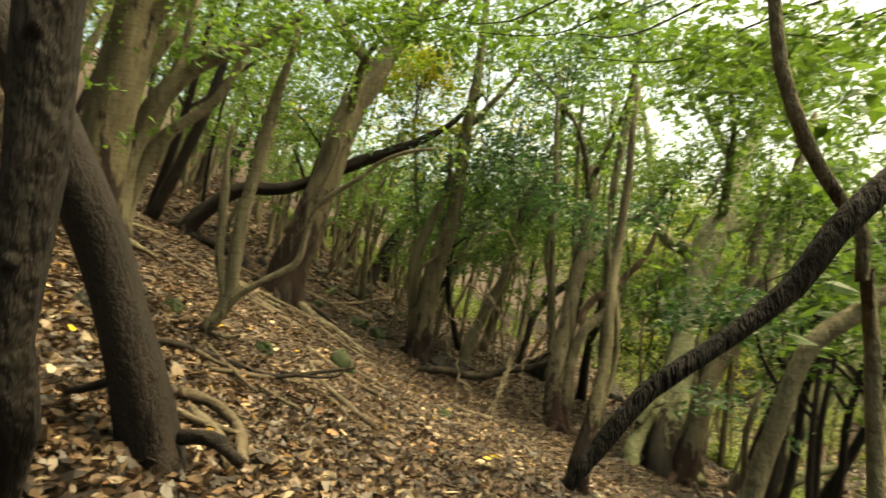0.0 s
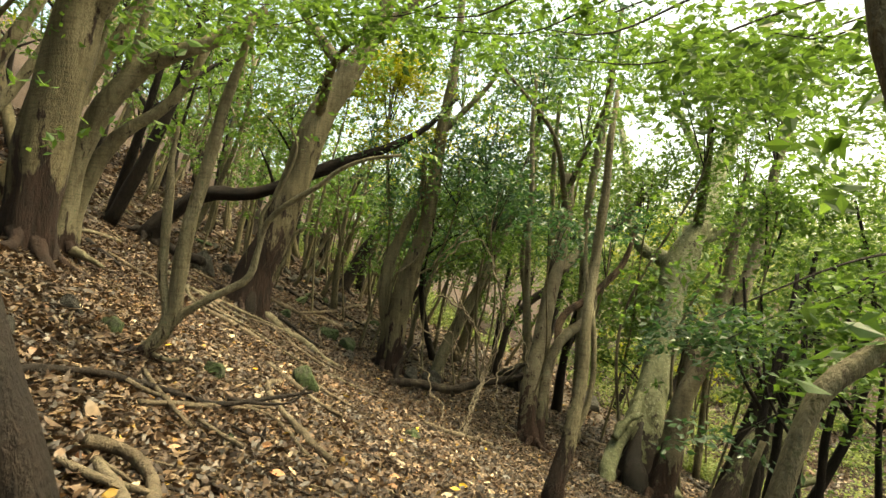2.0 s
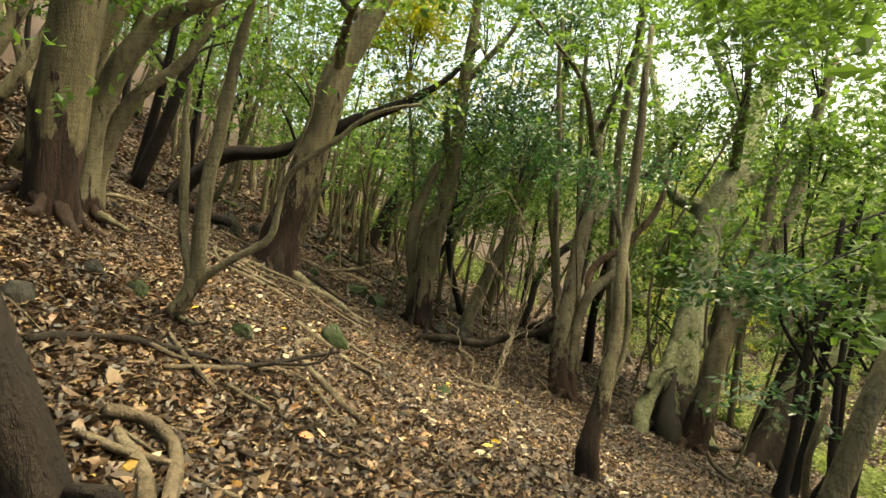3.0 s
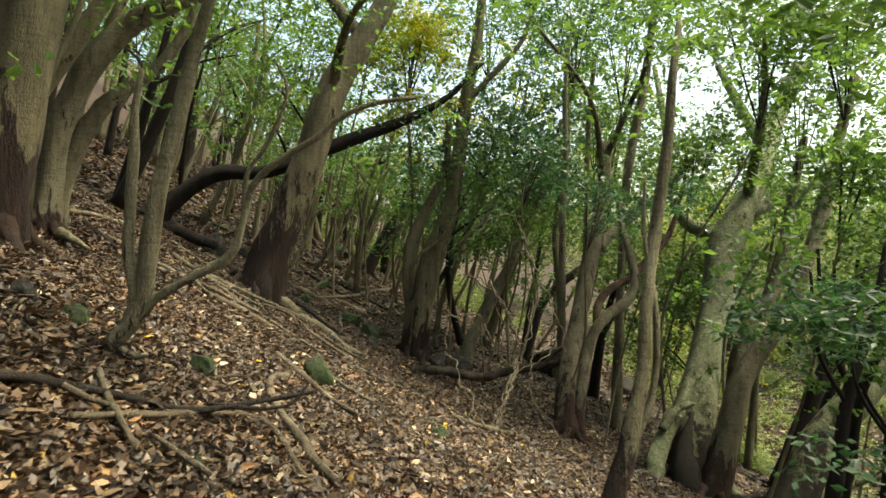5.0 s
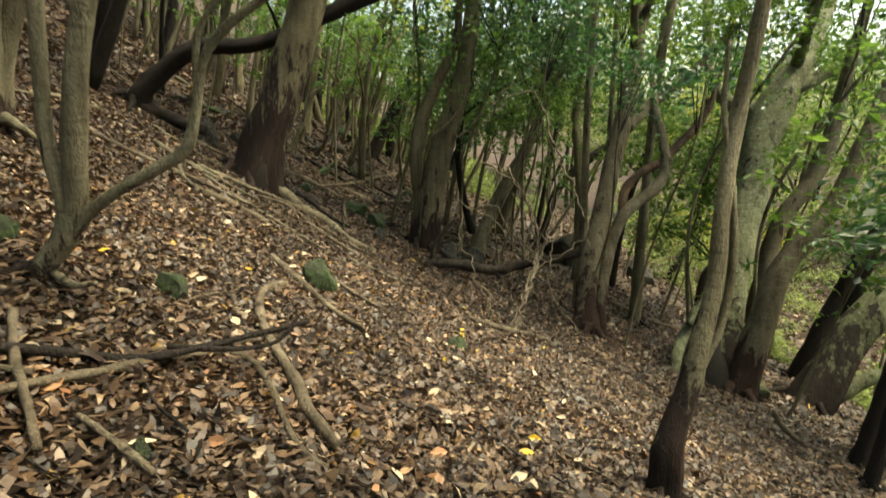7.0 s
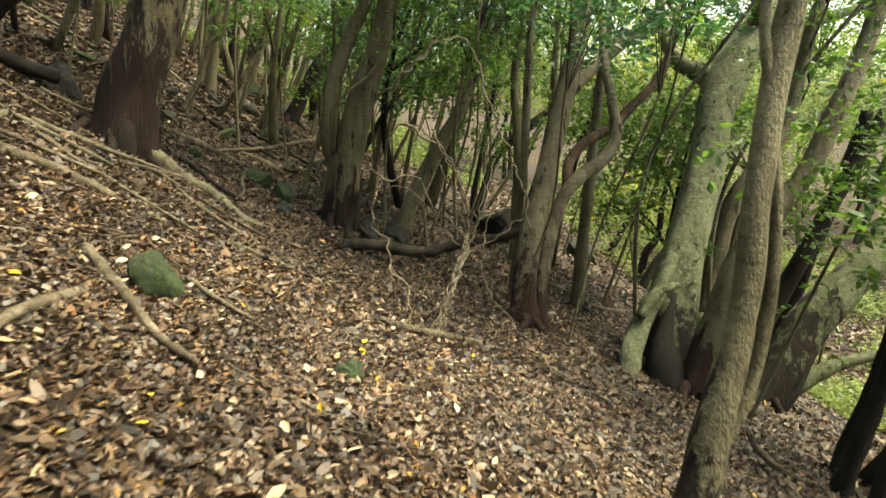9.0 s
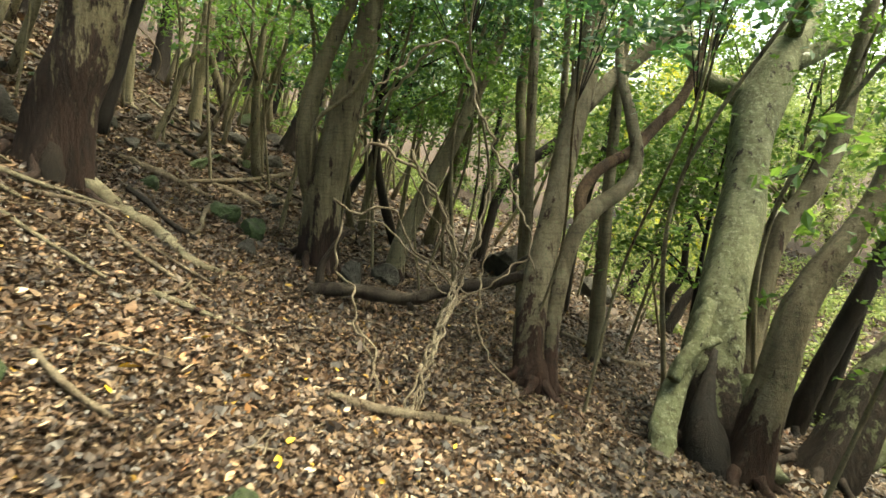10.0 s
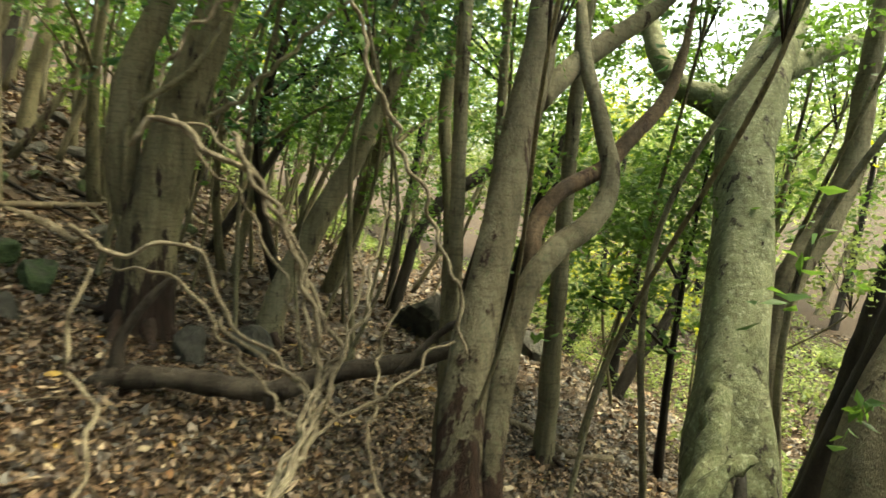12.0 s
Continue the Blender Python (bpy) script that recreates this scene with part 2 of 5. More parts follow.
def tube(rows, origin, sides=10, step=0.12, lumps=0.10, seed=0.0, flutes=0, rot=0.0):
    """Verts, faces and a decay value per vertex of a knobbly limb along rows of x, y, z, radius."""
    pts = curve_points(rows, step)
    verts, faces, decay = [], [], []
    side = None
    foot = rows[0][2]
    for i, q in enumerate(pts):
        way = (pts[min(i + 1, len(pts) - 1)].xyz - pts[max(i - 1, 0)].xyz).normalized()
        side = (side - way * side.dot(way)).normalized() if side else way.orthogonal().normalized()
        up = way.cross(side)
        for k in range(sides):
            a = 2 * math.pi * k / sides
            n = side * math.cos(a) + up * math.sin(a)
            near_foot = math.exp(-max(0.0, q.z - foot) / 0.9)
            r = q.w * (1 + lumps * (1.1 + 1.3 * near_foot) * noise.noise(q.xyz * (0.16 / max(q.w, 0.02)) ** 0.7 * 1.6 + n * 0.9 + Vector((seed, seed, 0))))
            if flutes:
                r *= 1 + (0.03 + 0.17 * near_foot) * math.sin(flutes * a + 2.2 * noise.noise(q.xyz * 0.5 + Vector((seed, 0, 0))))
            verts.append(q.xyz + n * r - origin)
            decay.append(max(0.0, min(1.0, 1.0 - (q.z - foot) / rot)) if rot > 0 else 0.0)
    for i in range(len(pts) - 1):
        for k in range(sides):
            b, c = i * sides + k, i * sides + (k + 1) % sides
            faces.append((b, c, c + sides, b + sides))
    verts += [pts[0].xyz - origin, pts[-1].xyz - origin]
    decay += [decay[0], 0.0]
    for k in range(sides):
        faces.append((len(verts) - 2, (k + 1) % sides, k))
        o = (len(pts) - 1) * sides
        faces.append((len(verts) - 1, o + k, o + (k + 1) % sides))
    return verts, faces, decay


FAR = {}


def far_away(material, verts, faces, decay=None):
    """Adds a piece of the distant woods, which nobody could count, to its joined mesh."""
    v, f, d = FAR.setdefault(material, ([], [], []))
    n = len(v)
    v += [tuple(p) for p in verts]
    f += [tuple(i + n for i in q) for q in faces]
    d += decay or [0.0] * len(verts)


def limb(name, rows, material, parent, origin, sides=10, step=0.12, lumps=0.10, flutes=0, rot=0.0):
    if name.startswith("far_"):
        return far_away(material, *tube(rows, origin, sides, step, lumps, rows[0][0] * 7.3 + rows[0][1], flutes, rot))
    verts, faces, decay = tube(rows, origin, sides, step, lumps, rows[0][0] * 7.3 + rows[0][1], flutes, rot)
    ob = mesh_object(name, verts, faces, material, parent)
    at = ob.data.attributes.new("decay", "FLOAT", "POINT")
    at.data.foreach_set("value", decay)
    return ob


def leaf_mesh(centres, size, rng, flat=0.5):
    """Vertices and faces of one folded leaf at each centre (n x 3); flat: how far the blades lie level."""
    n = len(centres)
    u = rng.normal(size=(n, 3))
    u[:, 2] *= 1 - flat
    u[:, 2] -= 0.25
    u /= np.linalg.norm(u, axis=1)[:, None]
    w = rng.normal(size=(n, 3))
    w[:, 2] *= 1 - flat
    w -= u * (w * u).sum(1)[:, None]
    w /= np.linalg.norm(w, axis=1)[:, None] + 1e-9
    nn = np.cross(u, w)
    ln = size * rng.uniform(0.65, 1.3, n)[:, None]
    wd = ln * 0.24
    v = np.stack([centres, centres + u * ln * 0.45 + w * wd + nn * ln * 0.07, centres + u * ln, centres + u * ln * 0.45 - w * wd + nn * ln * 0.07], 1).reshape(-1, 3)
    i = np.arange(n)[:, None] * 4
    f = np.concatenate([i + np.array([[0, 1, 2]]), i + np.array([[0, 2, 3]])], 1).reshape(-1, 3)
    return v, f


def leaves(name, clumps, count, size, material, parent, origin, rng, flat=0.5):
    """A crown of loose sprays: leaves sit along short drooping twigs inside soft clumps (x, y, z, radius)."""
    c = np.array(clumps, float)
    weight = c[:, 3] ** 2
    sprays = max(4, count // 14)
    pick = rng.choice(len(c), sprays, p=weight / weight.sum())
    start = c[pick, :3] + rng.normal(size=(sprays, 3)) * c[pick, 3:4] * np.array([0.5, 0.5, 0.36])
    way = rng.normal(size=(sprays, 3)) * np.array([1, 1, 0.3])
    way /= np.linalg.norm(way, axis=1)[:, None]
    s = rng.integers(0, sprays, count)
    t = rng.uniform(0, 1, count)[:, None]
    pos = start[s] + way[s] * t * size * 5.5 + np.array([0, 0, -1]) * t ** 2 * size * 1.6 + rng.normal(size=(count, 3)) * size * 0.34
    # the walkers' trail is kept clear of twigs
    trail = np.interp(pos[:, 1], [-2.0, 3.0, 8.5, 10.0], [0.0, 0.05, 1.4, 1.8])
    floor_z = np.interp(pos[:, 1], [-2.0, 0.0, 4.0, 8.5], [0.9, 0.5, 0.0, -0.9])
    free = (np.abs(pos[:, 0] - trail) > 1.25) | (pos[:, 1] < -1.0) | (pos[:, 1] > 9.6) | (pos[:, 2] - floor_z > 3.2)
    pos = pos[free]
    if len(pos) < 3:
        return None
    v, f = leaf_mesh(pos - np.array(origin), size, rng, flat)
    if name.startswith("far_"):
        return far_away(material, v.tolist(), f.tolist())
    return mesh_object(name, v.tolist(), f.tolist(), material, parent, smooth=False)


def empty_at(name, place, label, category, group=""):
    ob = new(name)
    ob.location, ob.empty_display_size = place, 0.2
    return tagged(ob, label, category, group)


SEED = [10]


def rng_next():
    SEED[0] += 1
    return np.random.default_rng(SEED[0])


def flare(top, material, origin, x, y, r):
    """Roots that leave the foot of a trunk and run out under the leaves."""
    rng = np.random.default_rng(int(abs(x * 131 + y * 17)))
    w = min(r, 0.24)
    n = 6 if r > 0.2 else 4
    turn = rng.uniform(0, 6.28)
    for k in range(n):
        a = turn + 6.283 * (k + rng.uniform(-0.25, 0.25)) / n
        reach = w * rng.uniform(2.4, 5.0) + 0.15
        rows = []
        for s, up, thick in ((0.0, 0.75, 0.30), (0.15, 0.22, 0.26), (0.4, 0.02, 0.19), (0.7, -0.04, 0.12), (1.0, -0.12, 0.05)):
            b = a + 0.6 * s * math.sin(s * 3.7 + k * 2.1)
            d = r * 0.72 + reach * s
            px, py = x + d * math.cos(b), y + d * math.sin(b)
            rows.append((px, py, bumpy_z(px, py) + up * w, max(0.008, thick * w * rng.uniform(0.8, 1.15))))
        limb("root", rows, material, top, origin, 8, max(0.04, w * 0.3), 0.2, 0, w * 1.2)


def tree(label, material, stems, rot=0.0, leaves_of=None, leaves_size=0.095, **kw):
    count = int(kw["leaves"] * 1.1)
    first = stems[0][1]
    origin = Vector(first[0][:3])
    top = empty_at("tree", origin, label, "tree", "forest trees")
    clumps = []
    for name, rows in stems:
        thick = rows[0][3]
        trunk = name == "trunk"
        if trunk and rows[0][2] > ground_z(*rows[0][:2]) - 0.15:
            rows = [(rows[0][0], rows[0][1], ground_z(*rows[0][:2]) - 0.2, rows[0][3] * 1.12)] + rows
        # a cavity is a solid lump whose near-black colour stands for the hollow's shade
        limb(name, rows, SHADED_ROT if name == "cavity" else BARK_FRESH if name == "broken_limb" else BARK_TWIN if name == "root" and material == BARK_TAN else material, top, origin, 20 if thick > 0.3 else 14 if thick > 0.1 else 10 if thick > 0.04 else 7,
             max(0.06, min(0.22, thick * 0.7)), 0.14 if trunk else 0.26 if name == "root" else 0.12, 5 if trunk and thick > 0.2 else 3 if trunk and thick > 0.08 else 0, rot if trunk else 0.0)
        x, y, z, r = rows[-1]
        high = z - ground_z(x, y)
        if name in ("trunk", "limb") and high > 1.6:
            clumps.append((x, y, z + 0.4, 0.9 + 0.22 * min(high, 7)))
            if len(rows) > 3 and high > 3.5:
                xa, ya, za, ra = rows[-2]
                clumps.append((xa, ya, za + 0.5, 0.9))
    x, y, z, r = first[0]
    if 0.07 < r and kw.get("flare", True) and abs(z - ground_z(x, y)) < 0.5:
        flare(top, material, origin, x, y, r)
    if count and clumps:
        leaves("crown", clumps, count, leaves_size, leaves_of or LEAF_GREEN, top, origin, rng_next())
    return top


def sapling(place, foot, spread, count, leaf, size):
    """An understorey tree: a thin leaning stem from the ground into a loose crown."""
    x, y, z = place
    rng = rng_next()
    bx, by = foot
    bz = ground_z(bx, by) - 0.1
    r = 0.005 + 0.0025 * (z - bz) + 0.000002 * count
    kx = rng.uniform(-0.55, 0.55)
    rows = [(bx, by, bz, r * 1.3), (bx + (x - bx) * 0.35 + kx, by, bz + (z - bz) * 0.4, r), (x - kx * 0.5, y, bz + (z - bz) * 0.8, r * 0.8), (x, y, z + spread * 0.3, r * 0.4)]
    origin = Vector(rows[0][:3])
    label = "leafy evergreen understorey tree on the slope" if leaf != LEAF_YELLOW else "understorey tree with yellowing leaves"
    top = empty_at("tree", origin, label, "tree", "forest trees")
    limb("trunk", rows, BARK_TAN if count % 2 else BARK_PALE, top, origin, 7, 0.15, 0.12)
    clumps = []
    for k in range(5):
        a = k * 1.26 + rng.uniform(-0.4, 0.4)
        s = spread * rng.uniform(0.5, 0.95)
        end = (x + s * math.cos(a), y + s * math.sin(a) * 0.8, z + spread * rng.uniform(-0.55, 0.6))
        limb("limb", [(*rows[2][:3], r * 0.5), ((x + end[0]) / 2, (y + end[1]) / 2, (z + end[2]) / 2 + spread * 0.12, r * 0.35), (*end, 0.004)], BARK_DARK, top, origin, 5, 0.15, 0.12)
        clumps.append((*end, spread * 0.55))
    clumps.append((x, y, z, spread * 0.7))
    leaves("crown", clumps, count, size, leaf, top, origin, rng)
    return top


def bough(place, spread, count, leaf, size):
    """A leafy bough that reaches in from a tree on the downhill side."""
    x, y, z = place
    rng = rng_next()
    rows = [(x + 2.6, y + 0.3, z + 0.75, 0.02), (x + 1.5, y + 0.1, z + 0.62, 0.013), (x + 0.6, y, z + 0.3, 0.008), (x, y, z, 0.005), (x - spread, y - 0.1, z - 0.05, 0.002)]
    origin = Vector(rows[0][:3])
    top = empty_at("bough", origin, "leafy green bough hanging over the path", "bough", "leafy boughs")
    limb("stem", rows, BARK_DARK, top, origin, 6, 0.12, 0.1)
    clumps = [(x, y, z, spread * 0.7), (x + spread * 0.7, y, z + 0.1, spread * 0.6), (x - spread * 0.6, y - 0.1, z - 0.05, spread * 0.6)]
    leaves("foliage", clumps, count, size, leaf, top, origin, rng, 0.7)
    return top


def woody(kind, category, label, material, lines, sides, lumps):
    origin = Vector(lines[0][0][:3])
    top = empty_at(kind, origin, label, category)
    for i, rows in enumerate(lines):
        limb("stem" if i == 0 else "branch", rows, material, top, origin, sides, 0.05 if kind != "fallen_log" else 0.09, lumps)
    return top


def log(label, lines):
    return woody("fallen_log", "log", label, BARK_LOG, lines, 14, 0.2)


def vine(label, lines):
    origin = Vector(lines[0][0][:3])
    top = empty_at("vine", origin, label, "vine")
    for i, rows in enumerate(lines):
        pts = curve_points(rows, 0.05)
        kinked = []
        for n, q in enumerate(pts):
            turn = n * 0.55 + i * 2.1
            wave = Vector((noise.noise(q.xyz * 8 + Vector((i * 9, 0, 0))), noise.noise(q.xyz * 7 + Vector((0, i * 9, 4))), 0.6 * noise.noise(q.xyz * 9 + Vector((4, i * 5, 0)))))
            twist = Vector((math.cos(turn), math.sin(turn), 0.5 * math.sin(turn * 0.7)))
            kinked.append((*(q.xyz + 0.06 * wave + 0.016 * twist), q.w * 1.1))
        limb("strand", kinked, VINE_BARK, top, origin, 7, 0.05, 0.16)
    return top


def stick(label, lines):
    lines = [[(x, y, max(z, bumpy_z(x, y)) + 0.035, r * 1.1) for x, y, z, r in rows] for rows in lines]
    return woody("stick", "stick", label, BARK_DEAD, lines, 8, 0.2)


def rock(label, material, place, width, height):
    x, y = place
    rng = rng_next()
    bm = bmesh.new()
    bmesh.ops.create_icosphere(bm, subdivisions=3, radius=0.5)
    off = Vector(rng.uniform(0, 50, 3))
    planes = [Vector(rng.normal(size=3)).normalized() for _ in range(9)]
    for v in bm.verts:
        p = v.co.copy()
        for n in planes:
            over = p.dot(n) - 0.30
            if over > 0:
                p -= n * over * 0.93
        p += p.normalized() * (0.05 * noise.noise(v.co * 4 + off) + 0.025 * noise.noise(v.co * 11 + off))
        v.co = Vector((p.x * width, p.y * width * 0.9, p.z * height * 1.25))
    me = bpy.data.meshes.new("rock")
    bm.to_mesh(me)
    bm.free()
    me.materials.append(material)
    ob = new("rock", me)
    ob.location = (x, y, bumpy_z(x, y) + height * 0.16)
    ob.rotation_euler = (0.1, 0.35, rng.uniform(0, 6.28))
    return tagged(ob, label, "rock", "rocks on the slope")


# ---- ground ----
def axis(lo, hi, fine_lo, fine_hi, fine, growth):
    a = list(np.arange(fine_lo, fine_hi, fine))
    s, x = fine, fine_lo
    while x > lo:
        s *= growth
        x -= s
        a.insert(0, x)
    s, x = fine, a[-1]
    while x < hi:
        s *= growth
        x += s
        a.append(x)
    return a


gx, gy = axis(-160, 160, -6, 6, 0.09, 1.12), axis(-60, 220, -2, 17, 0.09, 1.12)
gv = [(x, y, bumpy_z(x, y)) for y in gy for x in gx]
nx = len(gx)
gf = [(j * nx + i, j * nx + i + 1, (j + 1) * nx + i + 1, (j + 1) * nx + i) for j in range(len(gy) - 1) for i in range(nx - 1)]
ground = tagged(mesh_object("ground", gv, gf, SOIL), "steep brown forest floor covered in dead leaves", "forest floor", kind="structure")


# ---- trees along the way ----
tree("broad leaning tree with tan bark and a rotten dark foot", BARK_TAN, [
    ("trunk", [(-3.44, 13.05, 0.38, 0.532), (-3.31, 13.05, 0.71, 0.426), (-3.17, 13.04, 1.26, 0.392), (-2.83, 13.02, 2.14, 0.349), (-2.42, 13, 3.36, 0.319), (-2.07, 12.98, 4.46, 0.307), (-1.6, 12.97, 5.34, 0.264), (-1.03, 12.95, 6.34, 0.204), (-0.62, 12.93, 7.55, 0.17), (-0.33, 12.9, 8.98, 0.106)]),
    ("root", [(-3.16, 12.95, 0.95, 0.10), (-3.0, 12.95, 0.6, 0.115), (-2.66, 12.95, 0.26, 0.105), (-2.3, 12.82, 0.05, 0.085), (-1.98, 12.68, -0.1, 0.08), (-1.62, 12.36, -0.27, 0.06), (-1.36, 12.3, -0.41, 0.05), (-0.96, 12.6, -0.62, 0.025)]),
    # no real opening: a dark lump on the trunk's face painted as shaded rot
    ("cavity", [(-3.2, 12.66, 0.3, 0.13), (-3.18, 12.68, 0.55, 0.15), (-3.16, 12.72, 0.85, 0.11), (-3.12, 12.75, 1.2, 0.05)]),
    ("root", [(-3.72, 13.05, 0.54, 0.111), (-4, 12.95, 0.4, 0.084), (-3.47, 12.66, 0.21, 0.066), (-2.72, 12.26, -0.05, 0.04), (-2.42, 12.06, -0.19, 0.016)]),
    ("limb", [(-1.45, 12.96, 5.56, 0.145), (-2.01, 12.95, 6.2, 0.111), (-2.69, 12.94, 7.17, 0.085), (-3.38, 12.91, 8.46, 0.051)]),
    ("limb", [(-1.03, 12.95, 6.34, 0.128), (-0.07, 12.93, 7.24, 0.102), (1.21, 12.92, 8.25, 0.068)]),
    ("limb", [(-2.07, 12.98, 4.46, 0.12), (-1.6, 11.8, 5.4, 0.07), (-0.9, 10.6, 5.7, 0.03)]),
], rot=3.0, leaves=4400)
tree("upright forest tree with fluted brown bark and two stems", BARK_TAN, [
    ("trunk", [(-0.38, 14.67, -0.99, 0.339), (-0.35, 14.67, -0.5, 0.3), (-0.24, 14.65, 0.31, 0.277), (-0.02, 14.63, 1.31, 0.239), (0.3, 14.62, 2.32, 0.185), (0.49, 14.6, 3.56, 0.162), (0.61, 14.57, 4.81, 0.143), (0.8, 14.55, 5.93, 0.115), (0.92, 14.53, 7.3, 0.096), (1, 14.5, 8.92, 0.069)]),
    ("limb", [(-0.35, 14.66, -0.19, 0.154), (-0.53, 14.64, 0.8, 0.162), (-0.46, 14.63, 1.68, 0.146), (-0.14, 14.61, 2.49, 0.115), (0.21, 14.6, 3.31, 0.085), (0.25, 14.58, 4.3, 0.061)]),
    ("limb", [(-0.45, 14.35, 0.58, 0.026), (-0.34, 14.28, 1.31, 0.03), (0.19, 14.33, 1.81, 0.034), (0.54, 14.61, 2.57, 0.031)]),
    ("limb", [(0.63, 14.57, 4.81, 0.085), (1.21, 14.56, 5.45, 0.069), (1.82, 14.55, 6.21, 0.054), (2.16, 14.53, 7.33, 0.038)]),
], rot=1.3, leaves=1500)
tree("slim pale tree with smooth bark and a dark split foot", BARK_PALE, [
    ("trunk", [(1.4, 5.61, -0.45, 0.099), (1.42, 5.65, -0.25, 0.082), (1.52, 5.71, 0.01, 0.073), (1.61, 5.79, 0.34, 0.064), (1.69, 5.86, 0.64, 0.053), (1.72, 5.93, 0.94, 0.051), (1.76, 6.01, 1.27, 0.049), (1.84, 6.11, 1.71, 0.049), (1.88, 6.1, 2.09, 0.046), (1.93, 6.13, 2.46, 0.042), (1.98, 6.2, 2.98, 0.035), (2.07, 6.32, 3.48, 0.025)]),
    ("limb", [(1.56, 5.73, 0.08, 0.034), (1.73, 5.81, 0.41, 0.029), (1.8, 5.89, 0.78, 0.027), (1.8, 5.99, 1.21, 0.024), (1.75, 6.11, 1.7, 0.019), (1.78, 6.21, 2.14, 0.013)]),
], rot=1.8, leaves=1500)
tree("twin-stemmed tree with grey-brown bark and a broken reddish limb", BARK_TWIN, [
    ("trunk", [(2.54, 12.05, -1.75, 0.260), (2.52, 12.19, -1.45, 0.217), (2.55, 12.38, -1.0, 0.193), (2.66, 12.63, -0.41, 0.174), (2.85, 12.89, 0.21, 0.167), (3.01, 13.14, 0.86, 0.164), (3.25, 13.45, 1.68, 0.168), (3.42, 13.7, 2.4, 0.158), (3.53, 13.9, 2.99, 0.142), (3.66, 14.2, 3.9, 0.119)]),
    ("trunk", [(2.72, 11.9, -1.84, 0.084), (2.75, 12.17, -1.31, 0.086), (2.86, 12.44, -0.75, 0.094), (3.02, 12.67, -0.28, 0.099), (3.17, 12.82, 0.06, 0.106), (3.47, 12.99, 0.35, 0.111), (3.88, 13.17, 0.63, 0.106), (4.07, 13.33, 1.0, 0.089), (4.02, 13.55, 1.55, 0.082), (3.91, 13.78, 2.16, 0.069), (3.91, 14.0, 2.75, 0.061)]),
    ("broken_limb", [(3.21, 12.9, 0.08, 0.072), (3.28, 13.09, 0.5, 0.083), (3.5, 13.23, 0.79, 0.084), (3.78, 13.35, 0.95, 0.083), (4.11, 13.49, 1.13, 0.084), (4.45, 13.66, 1.45, 0.081), (4.84, 13.84, 1.82, 0.074), (5.09, 14.02, 2.24, 0.059), (5.28, 14.2, 2.72, 0.038), (5.5, 14.5, 3.4, 0.03), (5.62, 14.8, 4.2, 0.015)]),
    ("limb", [(3.36, 13.5, 1.66, 0.107), (3.78, 13.8, 2.05, 0.111), (4.24, 14.07, 2.39, 0.108), (4.71, 14.33, 2.71, 0.101), (5.21, 14.61, 3.09, 0.091), (5.86, 15.0, 3.76, 0.070)]),
    ("limb", [(3.53, 13.9, 2.99, 0.08), (2.9, 12.6, 4.4, 0.05), (1.6, 11.2, 5.3, 0.025)]),
    ("limb", [(3.62, 14.1, 3.6, 0.07), (3.9, 12.8, 4.9, 0.045), (3.6, 11.2, 5.4, 0.02)]),
], rot=1.5, leaves=4600)
tree("massive grey tree with green lichen and a hollow at its foot", BARK_LICHEN, [
    ("trunk", [(4.45, 11.56, -2.58, 0.504), (4.64, 11.76, -2.31, 0.466), (4.86, 12.22, -1.68, 0.393), (5.14, 12.7, -1, 0.346), (5.55, 13.27, -0.27, 0.32), (5.97, 13.86, 0.52, 0.312), (6.33, 14.48, 1.39, 0.325), (6.77, 14.97, 2.11, 0.359), (7.39, 15.46, 2.89, 0.297), (7.91, 15.91, 3.6, 0.273), (8.75, 16.85, 5.11, 0.24), (10.03, 17.84, 6.91, 0.192)]),
    ("limb", [(6.58, 14.87, 1.9, 0.201), (6.26, 15.16, 2.15, 0.189), (6.01, 15.35, 2.25, 0.16), (5.85, 15.76, 2.74, 0.138), (5.89, 16.32, 3.55, 0.126), (6.05, 17.22, 5.02, 0.105), (6.1, 18.3, 6.88, 0.064)]),
    ("limb", [(7.3, 15.23, 2.56, 0.166), (8.04, 15.4, 2.92, 0.145), (8.63, 15.47, 3.17, 0.113), (9.34, 15.53, 3.42, 0.09), (10.52, 15.61, 3.81, 0.058)]),
    ("limb", [(8.27, 16.38, 4.34, 0.169), (8.01, 17.19, 5.58, 0.132), (7.78, 18.02, 6.91, 0.091)]),
    ("root", [(4.89, 12.54, -0.78, 0.098), (4.52, 12.1, -1.24, 0.125), (4.13, 11.72, -1.59, 0.132), (3.86, 11.31, -1.93, 0.133), (3.65, 10.89, -2.31, 0.166)]),
    ("root", [(4.66, 11.78, -1.05, 0.036), (4.48, 11.75, -1.08, 0.06), (4.25, 11.71, -1.21, 0.084), (4.05, 11.59, -1.46, 0.095)]),
    ("root", [(5.13, 11.91, -1.57, 0.124), (4.99, 11.44, -1.99, 0.155), (4.94, 11.04, -2.4, 0.19)]),
    # the hollow's darkness, laid on as a near-black lump before the foot
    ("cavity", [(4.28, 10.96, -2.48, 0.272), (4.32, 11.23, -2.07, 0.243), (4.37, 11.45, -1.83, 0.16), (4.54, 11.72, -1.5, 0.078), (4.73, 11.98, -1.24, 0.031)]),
    ("limb", [(7.39, 15.46, 2.89, 0.14), (6.6, 13.4, 4.6, 0.08), (5.4, 11.2, 5.3, 0.03)]),
], rot=1.3, leaves=2600)
